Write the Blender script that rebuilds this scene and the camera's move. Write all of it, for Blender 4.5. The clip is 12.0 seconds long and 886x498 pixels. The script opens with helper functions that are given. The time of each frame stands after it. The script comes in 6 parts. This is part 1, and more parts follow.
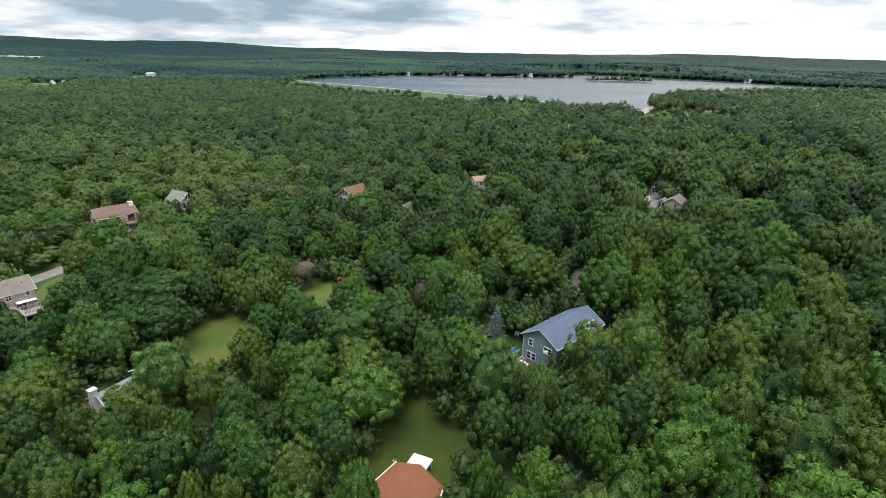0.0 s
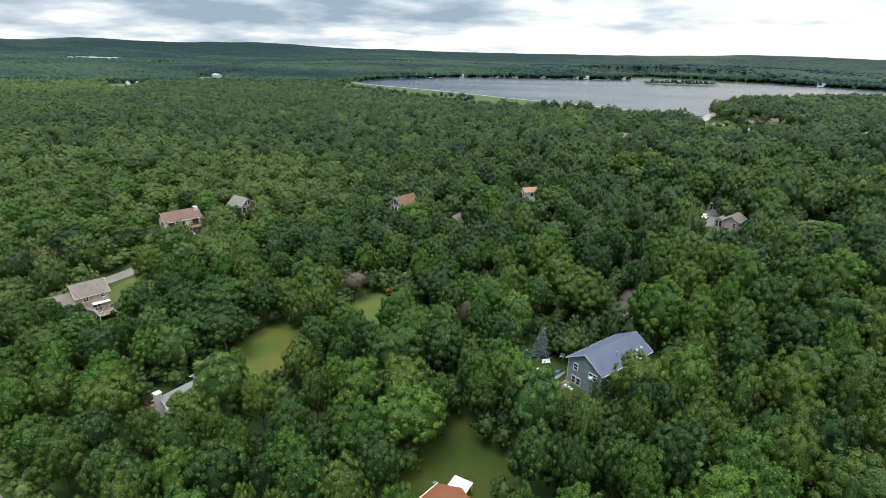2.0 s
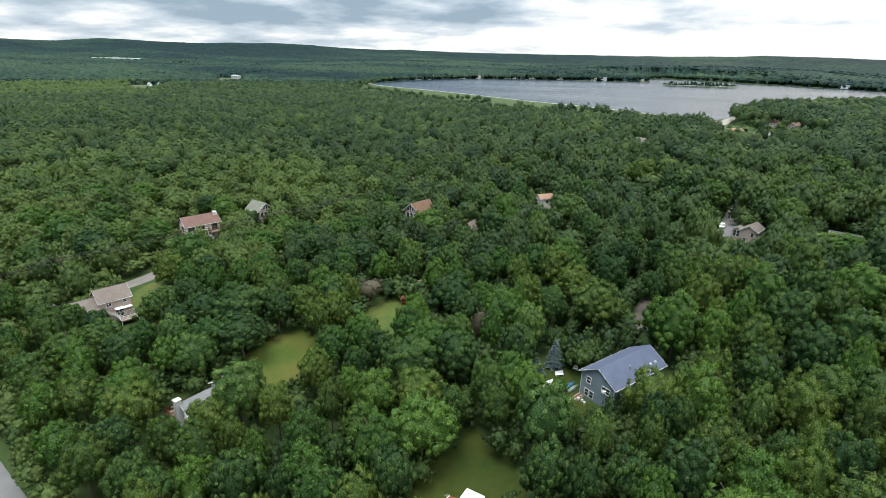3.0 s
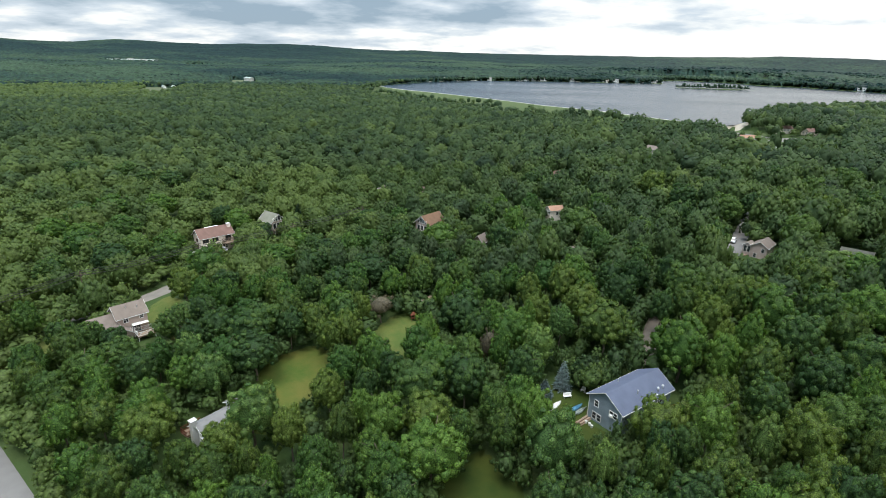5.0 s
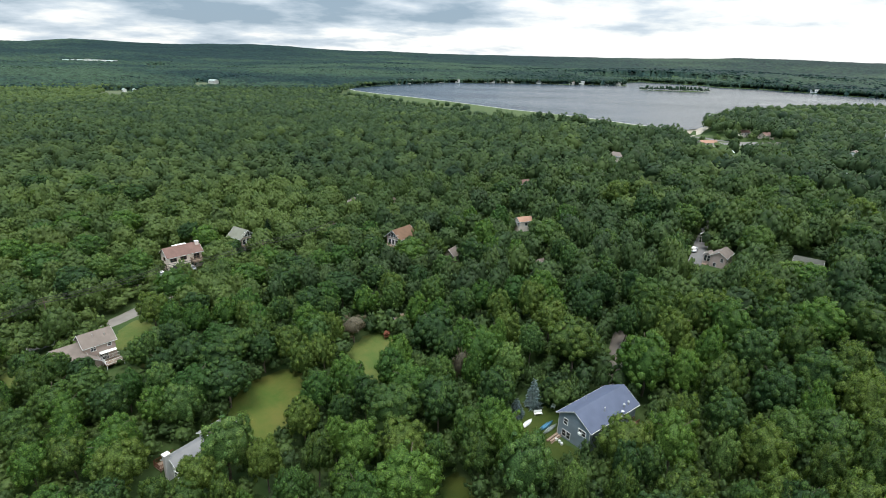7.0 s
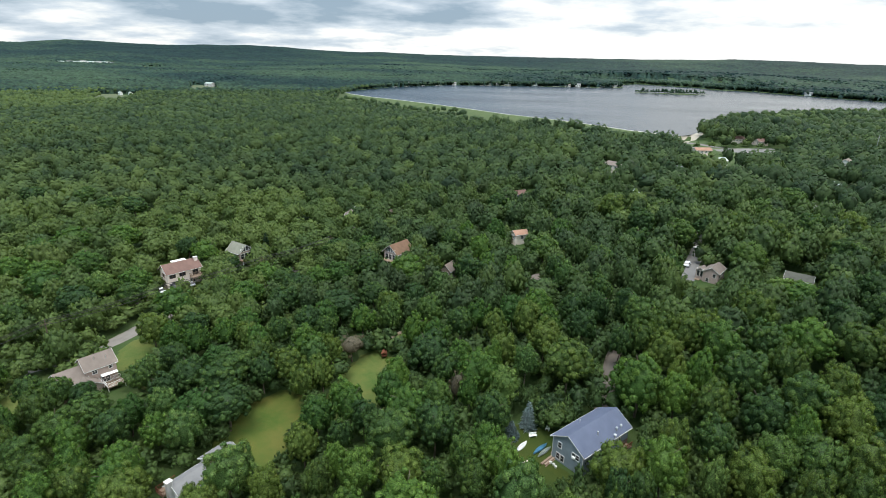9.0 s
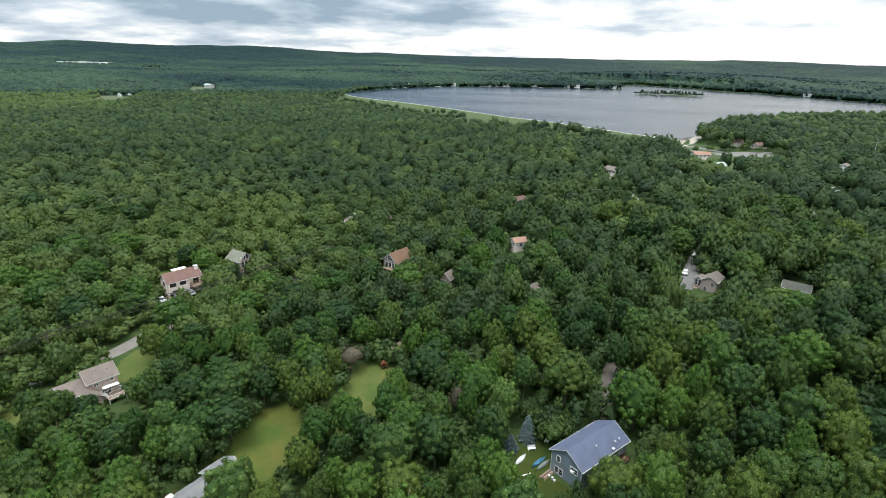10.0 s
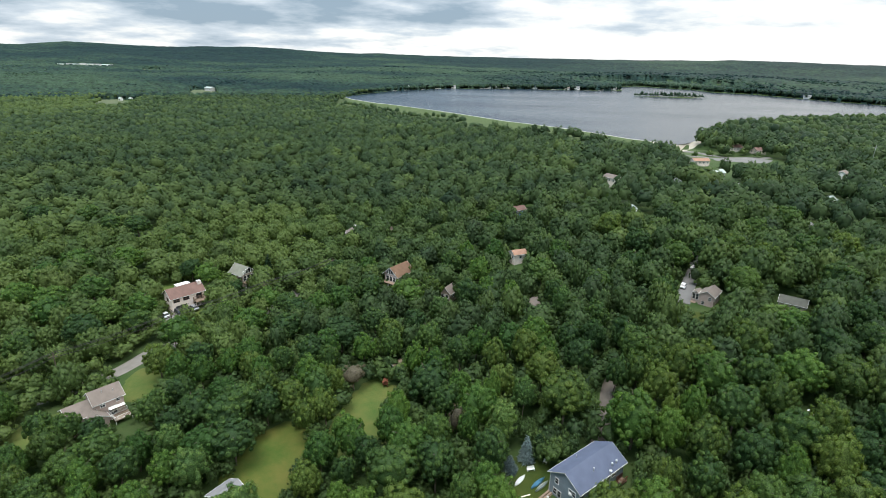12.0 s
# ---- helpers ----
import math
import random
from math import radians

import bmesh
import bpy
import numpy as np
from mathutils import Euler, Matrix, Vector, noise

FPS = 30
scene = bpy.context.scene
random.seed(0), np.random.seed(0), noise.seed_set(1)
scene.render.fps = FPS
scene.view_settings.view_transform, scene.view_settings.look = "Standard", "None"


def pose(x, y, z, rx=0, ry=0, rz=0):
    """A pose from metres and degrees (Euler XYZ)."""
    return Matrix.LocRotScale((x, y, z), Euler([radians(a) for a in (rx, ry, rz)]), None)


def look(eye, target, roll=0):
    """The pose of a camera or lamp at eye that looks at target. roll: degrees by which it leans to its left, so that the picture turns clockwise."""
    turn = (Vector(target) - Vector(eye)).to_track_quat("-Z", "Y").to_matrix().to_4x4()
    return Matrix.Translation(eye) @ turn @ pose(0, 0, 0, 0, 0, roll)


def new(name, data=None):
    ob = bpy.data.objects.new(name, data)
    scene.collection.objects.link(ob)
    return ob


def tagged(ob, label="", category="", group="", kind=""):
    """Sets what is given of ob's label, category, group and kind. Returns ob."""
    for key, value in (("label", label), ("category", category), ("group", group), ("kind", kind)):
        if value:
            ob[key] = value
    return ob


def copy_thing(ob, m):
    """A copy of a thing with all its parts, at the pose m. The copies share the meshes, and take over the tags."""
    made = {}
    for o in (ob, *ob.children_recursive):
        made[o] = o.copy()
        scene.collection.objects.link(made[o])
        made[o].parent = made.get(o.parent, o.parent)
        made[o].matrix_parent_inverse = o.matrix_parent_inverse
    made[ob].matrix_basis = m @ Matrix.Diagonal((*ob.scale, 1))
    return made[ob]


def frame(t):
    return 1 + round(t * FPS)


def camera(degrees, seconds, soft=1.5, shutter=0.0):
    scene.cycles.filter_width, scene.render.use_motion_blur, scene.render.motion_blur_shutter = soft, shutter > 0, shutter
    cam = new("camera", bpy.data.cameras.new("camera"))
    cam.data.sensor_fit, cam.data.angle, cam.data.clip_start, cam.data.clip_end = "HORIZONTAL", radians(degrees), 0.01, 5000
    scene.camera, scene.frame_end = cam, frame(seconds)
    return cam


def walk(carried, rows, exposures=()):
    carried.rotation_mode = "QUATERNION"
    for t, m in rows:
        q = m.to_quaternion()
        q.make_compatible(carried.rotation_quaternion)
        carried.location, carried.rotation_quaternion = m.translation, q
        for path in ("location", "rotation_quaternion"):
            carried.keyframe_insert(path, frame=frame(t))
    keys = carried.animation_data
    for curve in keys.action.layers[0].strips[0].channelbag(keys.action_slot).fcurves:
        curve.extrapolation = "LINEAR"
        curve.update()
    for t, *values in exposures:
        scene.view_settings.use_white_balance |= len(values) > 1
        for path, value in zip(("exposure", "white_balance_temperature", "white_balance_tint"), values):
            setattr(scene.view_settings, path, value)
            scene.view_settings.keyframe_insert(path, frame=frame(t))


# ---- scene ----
# ---- camera ----
cam = camera(79.0, 12.0, soft=0.8)
PATH = [
    (0.0, 0.0, 0.0, 50.0, 70.5, -1.2, 0.0),
    (0.5, 0.014, 0.016, 50.841, 70.48, -1.191, 0.005),
    (1.0, 0.045, 0.009, 51.672, 70.487, -1.134, 1.287),
    (1.5, 0.02, -0.009, 52.578, 70.449, -1.206, 2.919),
    (2.0, -0.014, -0.082, 53.59, 70.424, -1.271, 5.49),
    (2.5, -0.076, -0.134, 54.609, 70.402, -1.304, 6.563),
    (3.0, -0.018, -0.199, 55.676, 70.432, -1.302, 7.181),
    (5.0, -0.131, -0.159, 59.912, 70.413, -1.289, 8.308),
    (5.5, -0.069, -0.272, 61.088, 70.424, -1.283, 8.419),
    (6.0, -0.034, -0.385, 62.25, 70.463, -1.337, 6.799),
    (6.5, -0.079, -0.442, 63.434, 70.491, -1.367, 5.454),
    (7.0, -0.203, -0.431, 64.706, 70.492, -1.393, 5.098),
    (9.0, -0.231, -0.682, 69.952, 70.527, -1.431, 4.752),
    (9.5, -0.322, -0.503, 71.348, 70.529, -1.455, 4.671),
    (10.0, -0.358, -0.467, 72.76, 70.542, -1.462, 4.684),
    (10.5, -0.351, -0.552, 74.14, 70.552, -1.432, 4.625),
    (11.0, -0.34, -0.635, 75.469, 70.555, -1.354, 4.633),
    (11.5, -0.35, -0.679, 76.726, 70.564, -1.323, 4.672),
    (12.0, -0.421, -0.656, 77.951, 70.53, -1.338, 4.692),
]
walk(cam, [(t, pose(x, y, z, rx, ry, rz)) for t, x, y, z, rx, ry, rz in PATH])

# ---- world, sun, exposure ----
SUN_EL, SUN_AZ = 74.0, 215.0
scene.view_settings.exposure = 0.74


def link(nt, a, b):
    nt.links.new(a, b)


def math_node(nt, op, a, b=None, c=None, clamp=False):
    n = nt.nodes.new("ShaderNodeMath")
    n.operation, n.use_clamp = op, clamp
    for i, v in enumerate((a, b, c)):
        if v is None:
            continue
        if isinstance(v, (int, float)):
            n.inputs[i].default_value = v
        else:
            link(nt, v, n.inputs[i])
    return n.outputs[0]


def mix_col(nt, fac, a, b, blend="MIX"):
    n = nt.nodes.new("ShaderNodeMix")
    n.data_type, n.blend_type = "RGBA", blend
    for sock, v in ((n.inputs[0], fac), (n.inputs[6], a), (n.inputs[7], b)):
        if isinstance(v, (int, float)):
            sock.default_value = v
        elif isinstance(v, (tuple, list)):
            sock.default_value = (*v, 1.0) if len(v) == 3 else v
        else:
            link(nt, v, sock)
    return n.outputs[2]


def noise_tex(nt, vec, scale, detail=3.0, rough=0.55, distort=0.0):
    n = nt.nodes.new("ShaderNodeTexNoise")
    n.inputs["Scale"].default_value, n.inputs["Detail"].default_value = scale, detail
    n.inputs["Roughness"].default_value, n.inputs["Distortion"].default_value = rough, distort
    if vec is not None:
        link(nt, vec, n.inputs["Vector"])
    return n.outputs["Fac"]


def ramp(nt, fac, stops):
    n = nt.nodes.new("ShaderNodeValToRGB")
    els = n.color_ramp.elements
    while len(els) < len(stops):
        els.new(0.5)
    for e, (p, c) in zip(els, stops):
        e.position, e.color = p, (*c, 1.0)
    link(nt, fac, n.inputs[0])
    return n.outputs["Color"]


def make_world():
    w = bpy.data.worlds.new("overcast_sky")
    scene.world = w
    w.use_nodes = True
    nt = w.node_tree
    nt.nodes.clear()
    out = nt.nodes.new("ShaderNodeOutputWorld")
    bg = nt.nodes.new("ShaderNodeBackground")
    sky = nt.nodes.new("ShaderNodeTexSky")
    sky.sky_type, sky.sun_disc = "NISHITA", False
    sky.sun_elevation, sky.sun_rotation = radians(SUN_EL), radians(SUN_AZ)
    blue = mix_col(nt, 1.0, sky.outputs[0], (0.10, 0.10, 0.10), "MULTIPLY")
    tc = nt.nodes.new("ShaderNodeTexCoord")
    sep = nt.nodes.new("ShaderNodeSeparateXYZ")
    link(nt, tc.outputs["Generated"], sep.inputs[0])
    x, y, z = sep.outputs
    # a flat layer of cloud that closes up towards the skyline
    depth = math_node(nt, "ADD", math_node(nt, "MAXIMUM", z, 0.0), 0.16)
    comb = nt.nodes.new("ShaderNodeCombineXYZ")
    link(nt, math_node(nt, "ADD", math_node(nt, "DIVIDE", x, depth), CLOUD_SHIFT[0]), comb.inputs[0])
    link(nt, math_node(nt, "ADD", math_node(nt, "DIVIDE", y, depth), CLOUD_SHIFT[1]), comb.inputs[1])
    big = noise_tex(nt, comb.outputs[0], CLOUD_SCALE, 7.0, 0.54, 0.0)
    # a heavier grey bank towards the west, thin bright cloud to the east, clear white along the skyline
    slope = math_node(nt, "MULTIPLY", math_node(nt, "ADD", x, 0.06), -0.34)
    slope = math_node(nt, "MAXIMUM", math_node(nt, "MINIMUM", slope, 0.085), -0.095)
    low = math_node(nt, "MULTIPLY_ADD", math_node(nt, "MINIMUM", z, 0.06), 2.6, -0.13)
    # the bank stands higher in the west and middle
    upper = math_node(nt, "MULTIPLY", math_node(nt, "MULTIPLY_ADD", math_node(nt, "MINIMUM", z, 0.20), 1.8, -0.09, clamp=True), math_node(nt, "MULTIPLY_ADD", x, -2.6, 0.75, clamp=True))
    dens = math_node(nt, "ADD", math_node(nt, "ADD", big, upper), math_node(nt, "ADD", slope, low))
    cloud = ramp(nt, dens, CLOUD_RAMP)
    # an overcast sky is brightest overhead
    high = math_node(nt, "MULTIPLY_ADD", math_node(nt, "MULTIPLY_ADD", z, 1.6, -0.40, clamp=True), 2.6, 1.0)
    shade = nt.nodes.new("ShaderNodeCombineColor")
    for k in range(3):
        link(nt, high, shade.inputs[k])
    cloud = mix_col(nt, 1.0, cloud, shade.outputs[0], "MULTIPLY")
    col = mix_col(nt, 0.93, blue, cloud)
    link(nt, col, bg.inputs[0])
    bg.inputs[1].default_value = SKY_STRENGTH
    link(nt, bg.outputs[0], out.inputs[0])


CLOUD_SCALE, CLOUD_SHIFT = 1.25, (11.3, 4.1)
CLOUD_RAMP = [(0.42, (0.65, 0.655, 0.64)), (0.475, (0.545, 0.57, 0.58)), (0.545, (0.39, 0.445, 0.50)), (0.70, (0.19, 0.255, 0.32))]
SKY_STRENGTH = 1.04
make_world()
sun_data = bpy.data.lights.new("sun", "SUN")
sun_data.energy, sun_data.angle, sun_data.color = 2.1, radians(30), (1.0, 0.96, 0.90)
sun = new("sun", sun_data)
sun.matrix_world = look((0, 0, 400), Vector((0, 0, 400)) - Vector((math.sin(radians(SUN_AZ)) * math.cos(radians(SUN_EL)), math.cos(radians(SUN_AZ)) * math.cos(radians(SUN_EL)), math.sin(radians(SUN_EL)))))


# ---- materials ----
def material(name, rough=0.7, metal=0.0, spec=0.3):
    m = bpy.data.materials.new(name)
    m.use_nodes = True
    nt = m.node_tree
    b = nt.nodes["Principled BSDF"]
    b.inputs["Roughness"].default_value, b.inputs["Metallic"].default_value = rough, metal
    b.inputs["Specular IOR Level"].default_value = spec
    return m, nt, b


def bump(nt, b, height, dist, strength=0.6):
    n = nt.nodes.new("ShaderNodeBump")
    n.inputs["Strength"].default_value, n.inputs["Distance"].default_value = strength, dist
    link(nt, height, n.inputs["Height"])
    link(nt, n.outputs[0], b.inputs["Normal"])


def obj_vec(nt):
    return nt.nodes.new("ShaderNodeTexCoord").outputs["Object"]


def painted(name, col, rough=0.7, spec=0.3, metal=0.0, vary=0.18, scale=0.8, boards=0.0):
    """A weathered painted or shingled surface: colour varied at two scales, fine relief, optional lap boards."""
    m, nt, b = material(name, rough, metal, spec)
    v = obj_vec(nt)
    big = noise_tex(nt, v, scale, 4.0)
    fine = noise_tex(nt, v, scale * 14, 3.0)
    dark = tuple(c * (1 - vary) for c in col)
    light = tuple(min(1.0, c * (1 + vary)) for c in col)
    c1 = ramp(nt, big, [(0.3, dark), (0.7, light)])
    c2 = mix_col(nt, math_node(nt, "MULTIPLY", fine, 0.35), c1, dark)
    link(nt, c2, b.inputs["Base Color"])
    if boards:
        w = nt.nodes.new("ShaderNodeTexWave")
        w.bands_direction, w.wave_profile = "Z", "SAW"
        w.inputs["Scale"].default_value = 0.314 / boards
        link(nt, v, w.inputs["Vector"])
        bump(nt, b, w.outputs["Fac"], 0.012, 0.8)
    else:
        bump(nt, b, fine, 0.02, 0.5)
    return m


LEAF_RAMP = [(0.0, (0.042, 0.086, 0.032)), (0.35, (0.063, 0.132, 0.039)), (0.7, (0.092, 0.182, 0.050)), (1.0, (0.150, 0.236, 0.066))]


PATCH = 1.3


def leaf_material(name, source, stops=LEAF_RAMP, spec=0.2, thin=0.46, grain=2.6, flecks=0.42, mottle=0.5, leafy_relief=0.0):
    """Summer leaves. source: 'object' for single trees, 'tint' for the joined woods."""
    m, nt, b = material(name, 0.6, 0.0, spec)
    geo = nt.nodes.new("ShaderNodeNewGeometry")
    if source == "object":
        base = nt.nodes.new("ShaderNodeObjectInfo").outputs["Random"]
    else:
        a = nt.nodes.new("ShaderNodeAttribute")
        a.attribute_name = "tint"
        base = a.outputs["Fac"]
    leafy = math_node(nt, "MULTIPLY_ADD", geo.outputs["Random Per Island"], flecks, -0.5 * flecks)
    patch = math_node(nt, "MULTIPLY_ADD", noise_tex(nt, geo.outputs["Position"], 0.016, 3.0), PATCH, -0.5 * PATCH)
    fac = math_node(nt, "ADD", math_node(nt, "ADD", math_node(nt, "MULTIPLY_ADD", base, 0.95, 0.02), leafy), patch, clamp=True)
    col = ramp(nt, fac, stops)
    dull = ramp(nt, noise_tex(nt, geo.outputs["Position"], 0.045, 3.0), [(0.55, (0, 0, 0)), (0.72, (1, 1, 1))])
    col = mix_col(nt, math_node(nt, "MULTIPLY", dull, 0.12), col, tuple(v * 0.9 for v in stops[-1][1][:1]) + (stops[-1][1][1] * 0.52, stops[-1][1][2] * 0.8))
    fine = noise_tex(nt, geo.outputs["Position"], grain, 2.0, 0.7)
    mott = nt.nodes.new("ShaderNodeMapRange")
    link(nt, fine, mott.inputs[0])
    for k, v in zip((1, 2, 3, 4), (0.36, 0.64, 1.0 - mottle, 1.0 + mottle)):
        mott.inputs[k].default_value = v
    tone = nt.nodes.new("ShaderNodeCombineColor")
    for k in range(3):
        link(nt, mott.outputs[0], tone.inputs[k])
    col = mix_col(nt, 1.0, col, tone.outputs[0], "MULTIPLY")
    link(nt, col, b.inputs["Base Color"])
    if leafy_relief:
        bump(nt, b, noise_tex(nt, geo.outputs["Position"], leafy_relief, 3.0, 0.75), 0.9 / leafy_relief, 1.0)
    tr = nt.nodes.new("ShaderNodeBsdfTranslucent")
    link(nt, mix_col(nt, 1.0, col, (1.25, 1.3, 0.55), "MULTIPLY"), tr.inputs[0])
    mx = nt.nodes.new("ShaderNodeMixShader")
    mx.inputs[0].default_value = thin
    link(nt, b.outputs[0], mx.inputs[1])
    link(nt, tr.outputs[0], mx.inputs[2])
    link(nt, mx.outputs[0], nt.nodes["Material Output"].inputs[0])
    return m


def grass_material(name, lush, dry, floor=False):
    m, nt, b = material(name, 0.85, 0.0, 0.15)
    geo = nt.nodes.new("ShaderNodeNewGeometry")
    p = geo.outputs["Position"]
    big = noise_tex(nt, p, 0.09, 4.0, 0.6)
    mid = noise_tex(nt, p, 0.7, 3.0)
    fine = noise_tex(nt, p, 9.0, 3.0)
    f = math_node(nt, "ADD", math_node(nt, "MULTIPLY", big, 0.75), math_node(nt, "MULTIPLY", mid, 0.25))
    c = ramp(nt, f, [(0.38, lush), (0.62, dry)])
    c = mix_col(nt, math_node(nt, "MULTIPLY", fine, 0.6), c, tuple(v * 0.55 for v in lush))
    link(nt, c, b.inputs["Base Color"])
    bump(nt, b, fine, 0.08, 0.8)
    return m


def road_material(name, col, wear):
    m, nt, b = material(name, 0.9, 0.0, 0.2)
    geo = nt.nodes.new("ShaderNodeNewGeometry")
    p = geo.outputs["Position"]
    big = noise_tex(nt, p, 0.25, 4.0)
    fine = noise_tex(nt, p, 12.0, 2.0)
    c = ramp(nt, big, [(0.3, col), (0.7, wear)])
    c = mix_col(nt, math_node(nt, "MULTIPLY", fine, 0.4), c, tuple(v * 0.7 for v in col))
    link(nt, c, b.inputs["Base Color"])
    bump(nt, b, fine, 0.01, 0.5)
    return m


def water_material():
    m, nt, b = material("lake_water", 0.06, 0.0, 0.21)
    b.inputs["Base Color"].default_value = (0.012, 0.023, 0.036, 1)
    b.inputs["IOR"].default_value = 1.33
    geo = nt.nodes.new("ShaderNodeNewGeometry")
    p = geo.outputs["Position"]
    flat = nt.nodes.new("ShaderNodeVectorMath")
    flat.operation = "MULTIPLY"
    link(nt, p, flat.inputs[0])
    flat.inputs[1].default_value = (0.35, 1.0, 1.0)
    gust = noise_tex(nt, flat.outputs[0], 0.007, 4.0)
    rip = noise_tex(nt, p, 1.6, 2.0)
    link(nt, math_node(nt, "MULTIPLY_ADD", gust, 0.18, 0.12), b.inputs["Roughness"])
    bump(nt, b, math_node(nt, "MULTIPLY", rip, gust), 0.17, 0.7)
    return m


def glass_material():
    m, nt, b = material("window_glass", 0.08, 0.0, 0.5)
    b.inputs["Base Color"].default_value = (0.02, 0.024, 0.028, 1)
    return m


NEAR_LEAF = dict(grain=5.0, flecks=1.05, mottle=0.64, thin=0.45)
M_OAK = leaf_material("oak_leaves", "object", [(0.0, (0.029, 0.065, 0.022)), (0.5, (0.045, 0.092, 0.025)), (1.0, (0.078, 0.134, 0.030))], **NEAR_LEAF)
M_LEAF = leaf_material("maple_leaves", "object", [(0.0, (0.038, 0.090, 0.022)), (0.5, (0.063, 0.130, 0.027)), (1.0, (0.103, 0.180, 0.033))], **NEAR_LEAF)
M_OLIVE = leaf_material("hickory_leaves", "object", [(0.0, (0.047, 0.088, 0.022)), (0.5, (0.074, 0.120, 0.026)), (1.0, (0.110, 0.158, 0.033))], **NEAR_LEAF)
M_DULL = leaf_material("withered_leaves", "object", [(0.0, (0.084, 0.076, 0.052)), (1.0, (0.137, 0.120, 0.082))], **NEAR_LEAF)
M_PALE = leaf_material("pale_leaves", "object", [(0.0, (0.056, 0.113, 0.034)), (0.5, (0.083, 0.150, 0.041)), (1.0, (0.130, 0.198, 0.054))], **NEAR_LEAF)
# air haze painted into leaf colours, bluer with distance; M_FAR adds cloud shade
M_WOODS = leaf_material("woodland_leaves", "tint", [(0.0, (0.026, 0.048, 0.021)), (0.30, (0.036, 0.068, 0.023)), (0.7, (0.059, 0.099, 0.027)), (1.0, (0.092, 0.136, 0.036))], grain=2.2, flecks=0.16, mottle=0.36, thin=0.36)
M_MID = leaf_material("hazy_mid_woodland_leaves", "tint", [(0.0, (0.020, 0.039, 0.020)), (0.35, (0.032, 0.058, 0.024)), (0.7, (0.052, 0.084, 0.029)), (1.0, (0.078, 0.116, 0.035))], 0.1, 0.25, 1.2, 0.06, 0.16)
M_FAR = leaf_material("hazy_far_woodland_leaves", "tint", [(0.0, (0.007, 0.018, 0.020)), (0.5, (0.015, 0.032, 0.025)), (1.0, (0.033, 0.057, 0.033))], 0.02, 0.05, 0.08)
M_SHORE = leaf_material("hazy_lakeside_leaves", "tint", [(0.0, (0.016, 0.035, 0.024)), (0.5, (0.030, 0.056, 0.034)), (1.0, (0.052, 0.084, 0.046))], 0.05, 0.15, 0.3, 0.1, 0.2)
M_SPRUCE = leaf_material("blue_spruce_needles", "object", [(0.0, (0.10, 0.14, 0.16)), (0.5, (0.14, 0.19, 0.21)), (1.0, (0.19, 0.25, 0.27))])
M_PINE = leaf_material("dark_spruce_needles", "object", [(0.0, (0.016, 0.042, 0.022)), (1.0, (0.035, 0.075, 0.030))])
M_BARK = painted("grey_bark", (0.13, 0.105, 0.085), 0.9, 0.1, vary=0.35, scale=3.0)
M_FLOOR = grass_material("forest_floor", (0.036, 0.070, 0.018), (0.060, 0.085, 0.028))
M_LAWN = grass_material("lawn_grass", (0.060, 0.104, 0.022), (0.132, 0.134, 0.038))
M_LAWN_DRY = grass_material("dry_lawn_grass", (0.056, 0.096, 0.016), (0.122, 0.116, 0.028))
# tree shade put into the colour: a darker copy of the lawn grass
M_LAWN_SHADED = grass_material("shaded_lawn_grass", (0.027, 0.049, 0.008), (0.062, 0.074, 0.013))
M_DAM = grass_material("embankment_grass", (0.070, 0.102, 0.042), (0.098, 0.128, 0.054))
M_MEADOW = grass_material("meadow_grass", (0.078, 0.100, 0.050), (0.120, 0.134, 0.074))
M_ASPHALT = road_material("grey_asphalt", (0.145, 0.14, 0.134), (0.195, 0.19, 0.182))
M_LANE = road_material("worn_pale_asphalt", (0.150, 0.136, 0.120), (0.215, 0.198, 0.174))
M_GRAVEL = road_material("pale_gravel", (0.16, 0.15, 0.14), (0.22, 0.21, 0.195))
M_DIRT = road_material("worn_dirt_gravel", (0.095, 0.082, 0.068), (0.150, 0.132, 0.112))
M_SAND = road_material("beach_sand", (0.36, 0.32, 0.26), (0.46, 0.42, 0.35))
M_WATER = water_material()
M_GLASS = glass_material()
M_WHITE = painted("white_paint", (0.78, 0.78, 0.76), 0.6, vary=0.06)
M_TRIM = painted("pale_trim", (0.55, 0.54, 0.52), 0.6, vary=0.08)
M_BLUE_SIDING = painted("grey_blue_siding", (0.19, 0.235, 0.265), 0.7, vary=0.14, boards=0.14)
M_BLUE_ROOF = painted("blue_grey_shingles", (0.088, 0.104, 0.152), 0.85, 0.2, vary=0.12, scale=0.5)
M_TAN_SIDING = painted("tan_siding", (0.38, 0.30, 0.26), 0.75, vary=0.12, boards=0.15)
M_TAN_ROOF = painted("brown_grey_shingles", (0.170, 0.142, 0.122), 0.9, 0.15, vary=0.16, scale=0.6)
M_PINK_SIDING = painted("pinkish_tan_siding", (0.38, 0.30, 0.27), 0.75, vary=0.12, boards=0.15)
M_CREAM = painted("cream_siding", (0.80, 0.69, 0.62), 0.75, vary=0.10, boards=0.15)
M_BROWN_ROOF = painted("red_brown_shingles", (0.160, 0.100, 0.084), 0.9, 0.15, vary=0.18, scale=0.6)
M_RUST_ROOF = painted("rust_orange_shingles", (0.178, 0.070, 0.035), 0.85, 0.2, vary=0.12, scale=0.5)
M_GREY_ROOF = painted("grey_shingles", (0.19, 0.19, 0.19), 0.9, 0.15, vary=0.15, scale=0.6)
M_DARK_ROOF = painted("dark_grey_shingles", (0.082, 0.084, 0.070), 0.9, 0.15, vary=0.2, scale=0.6)
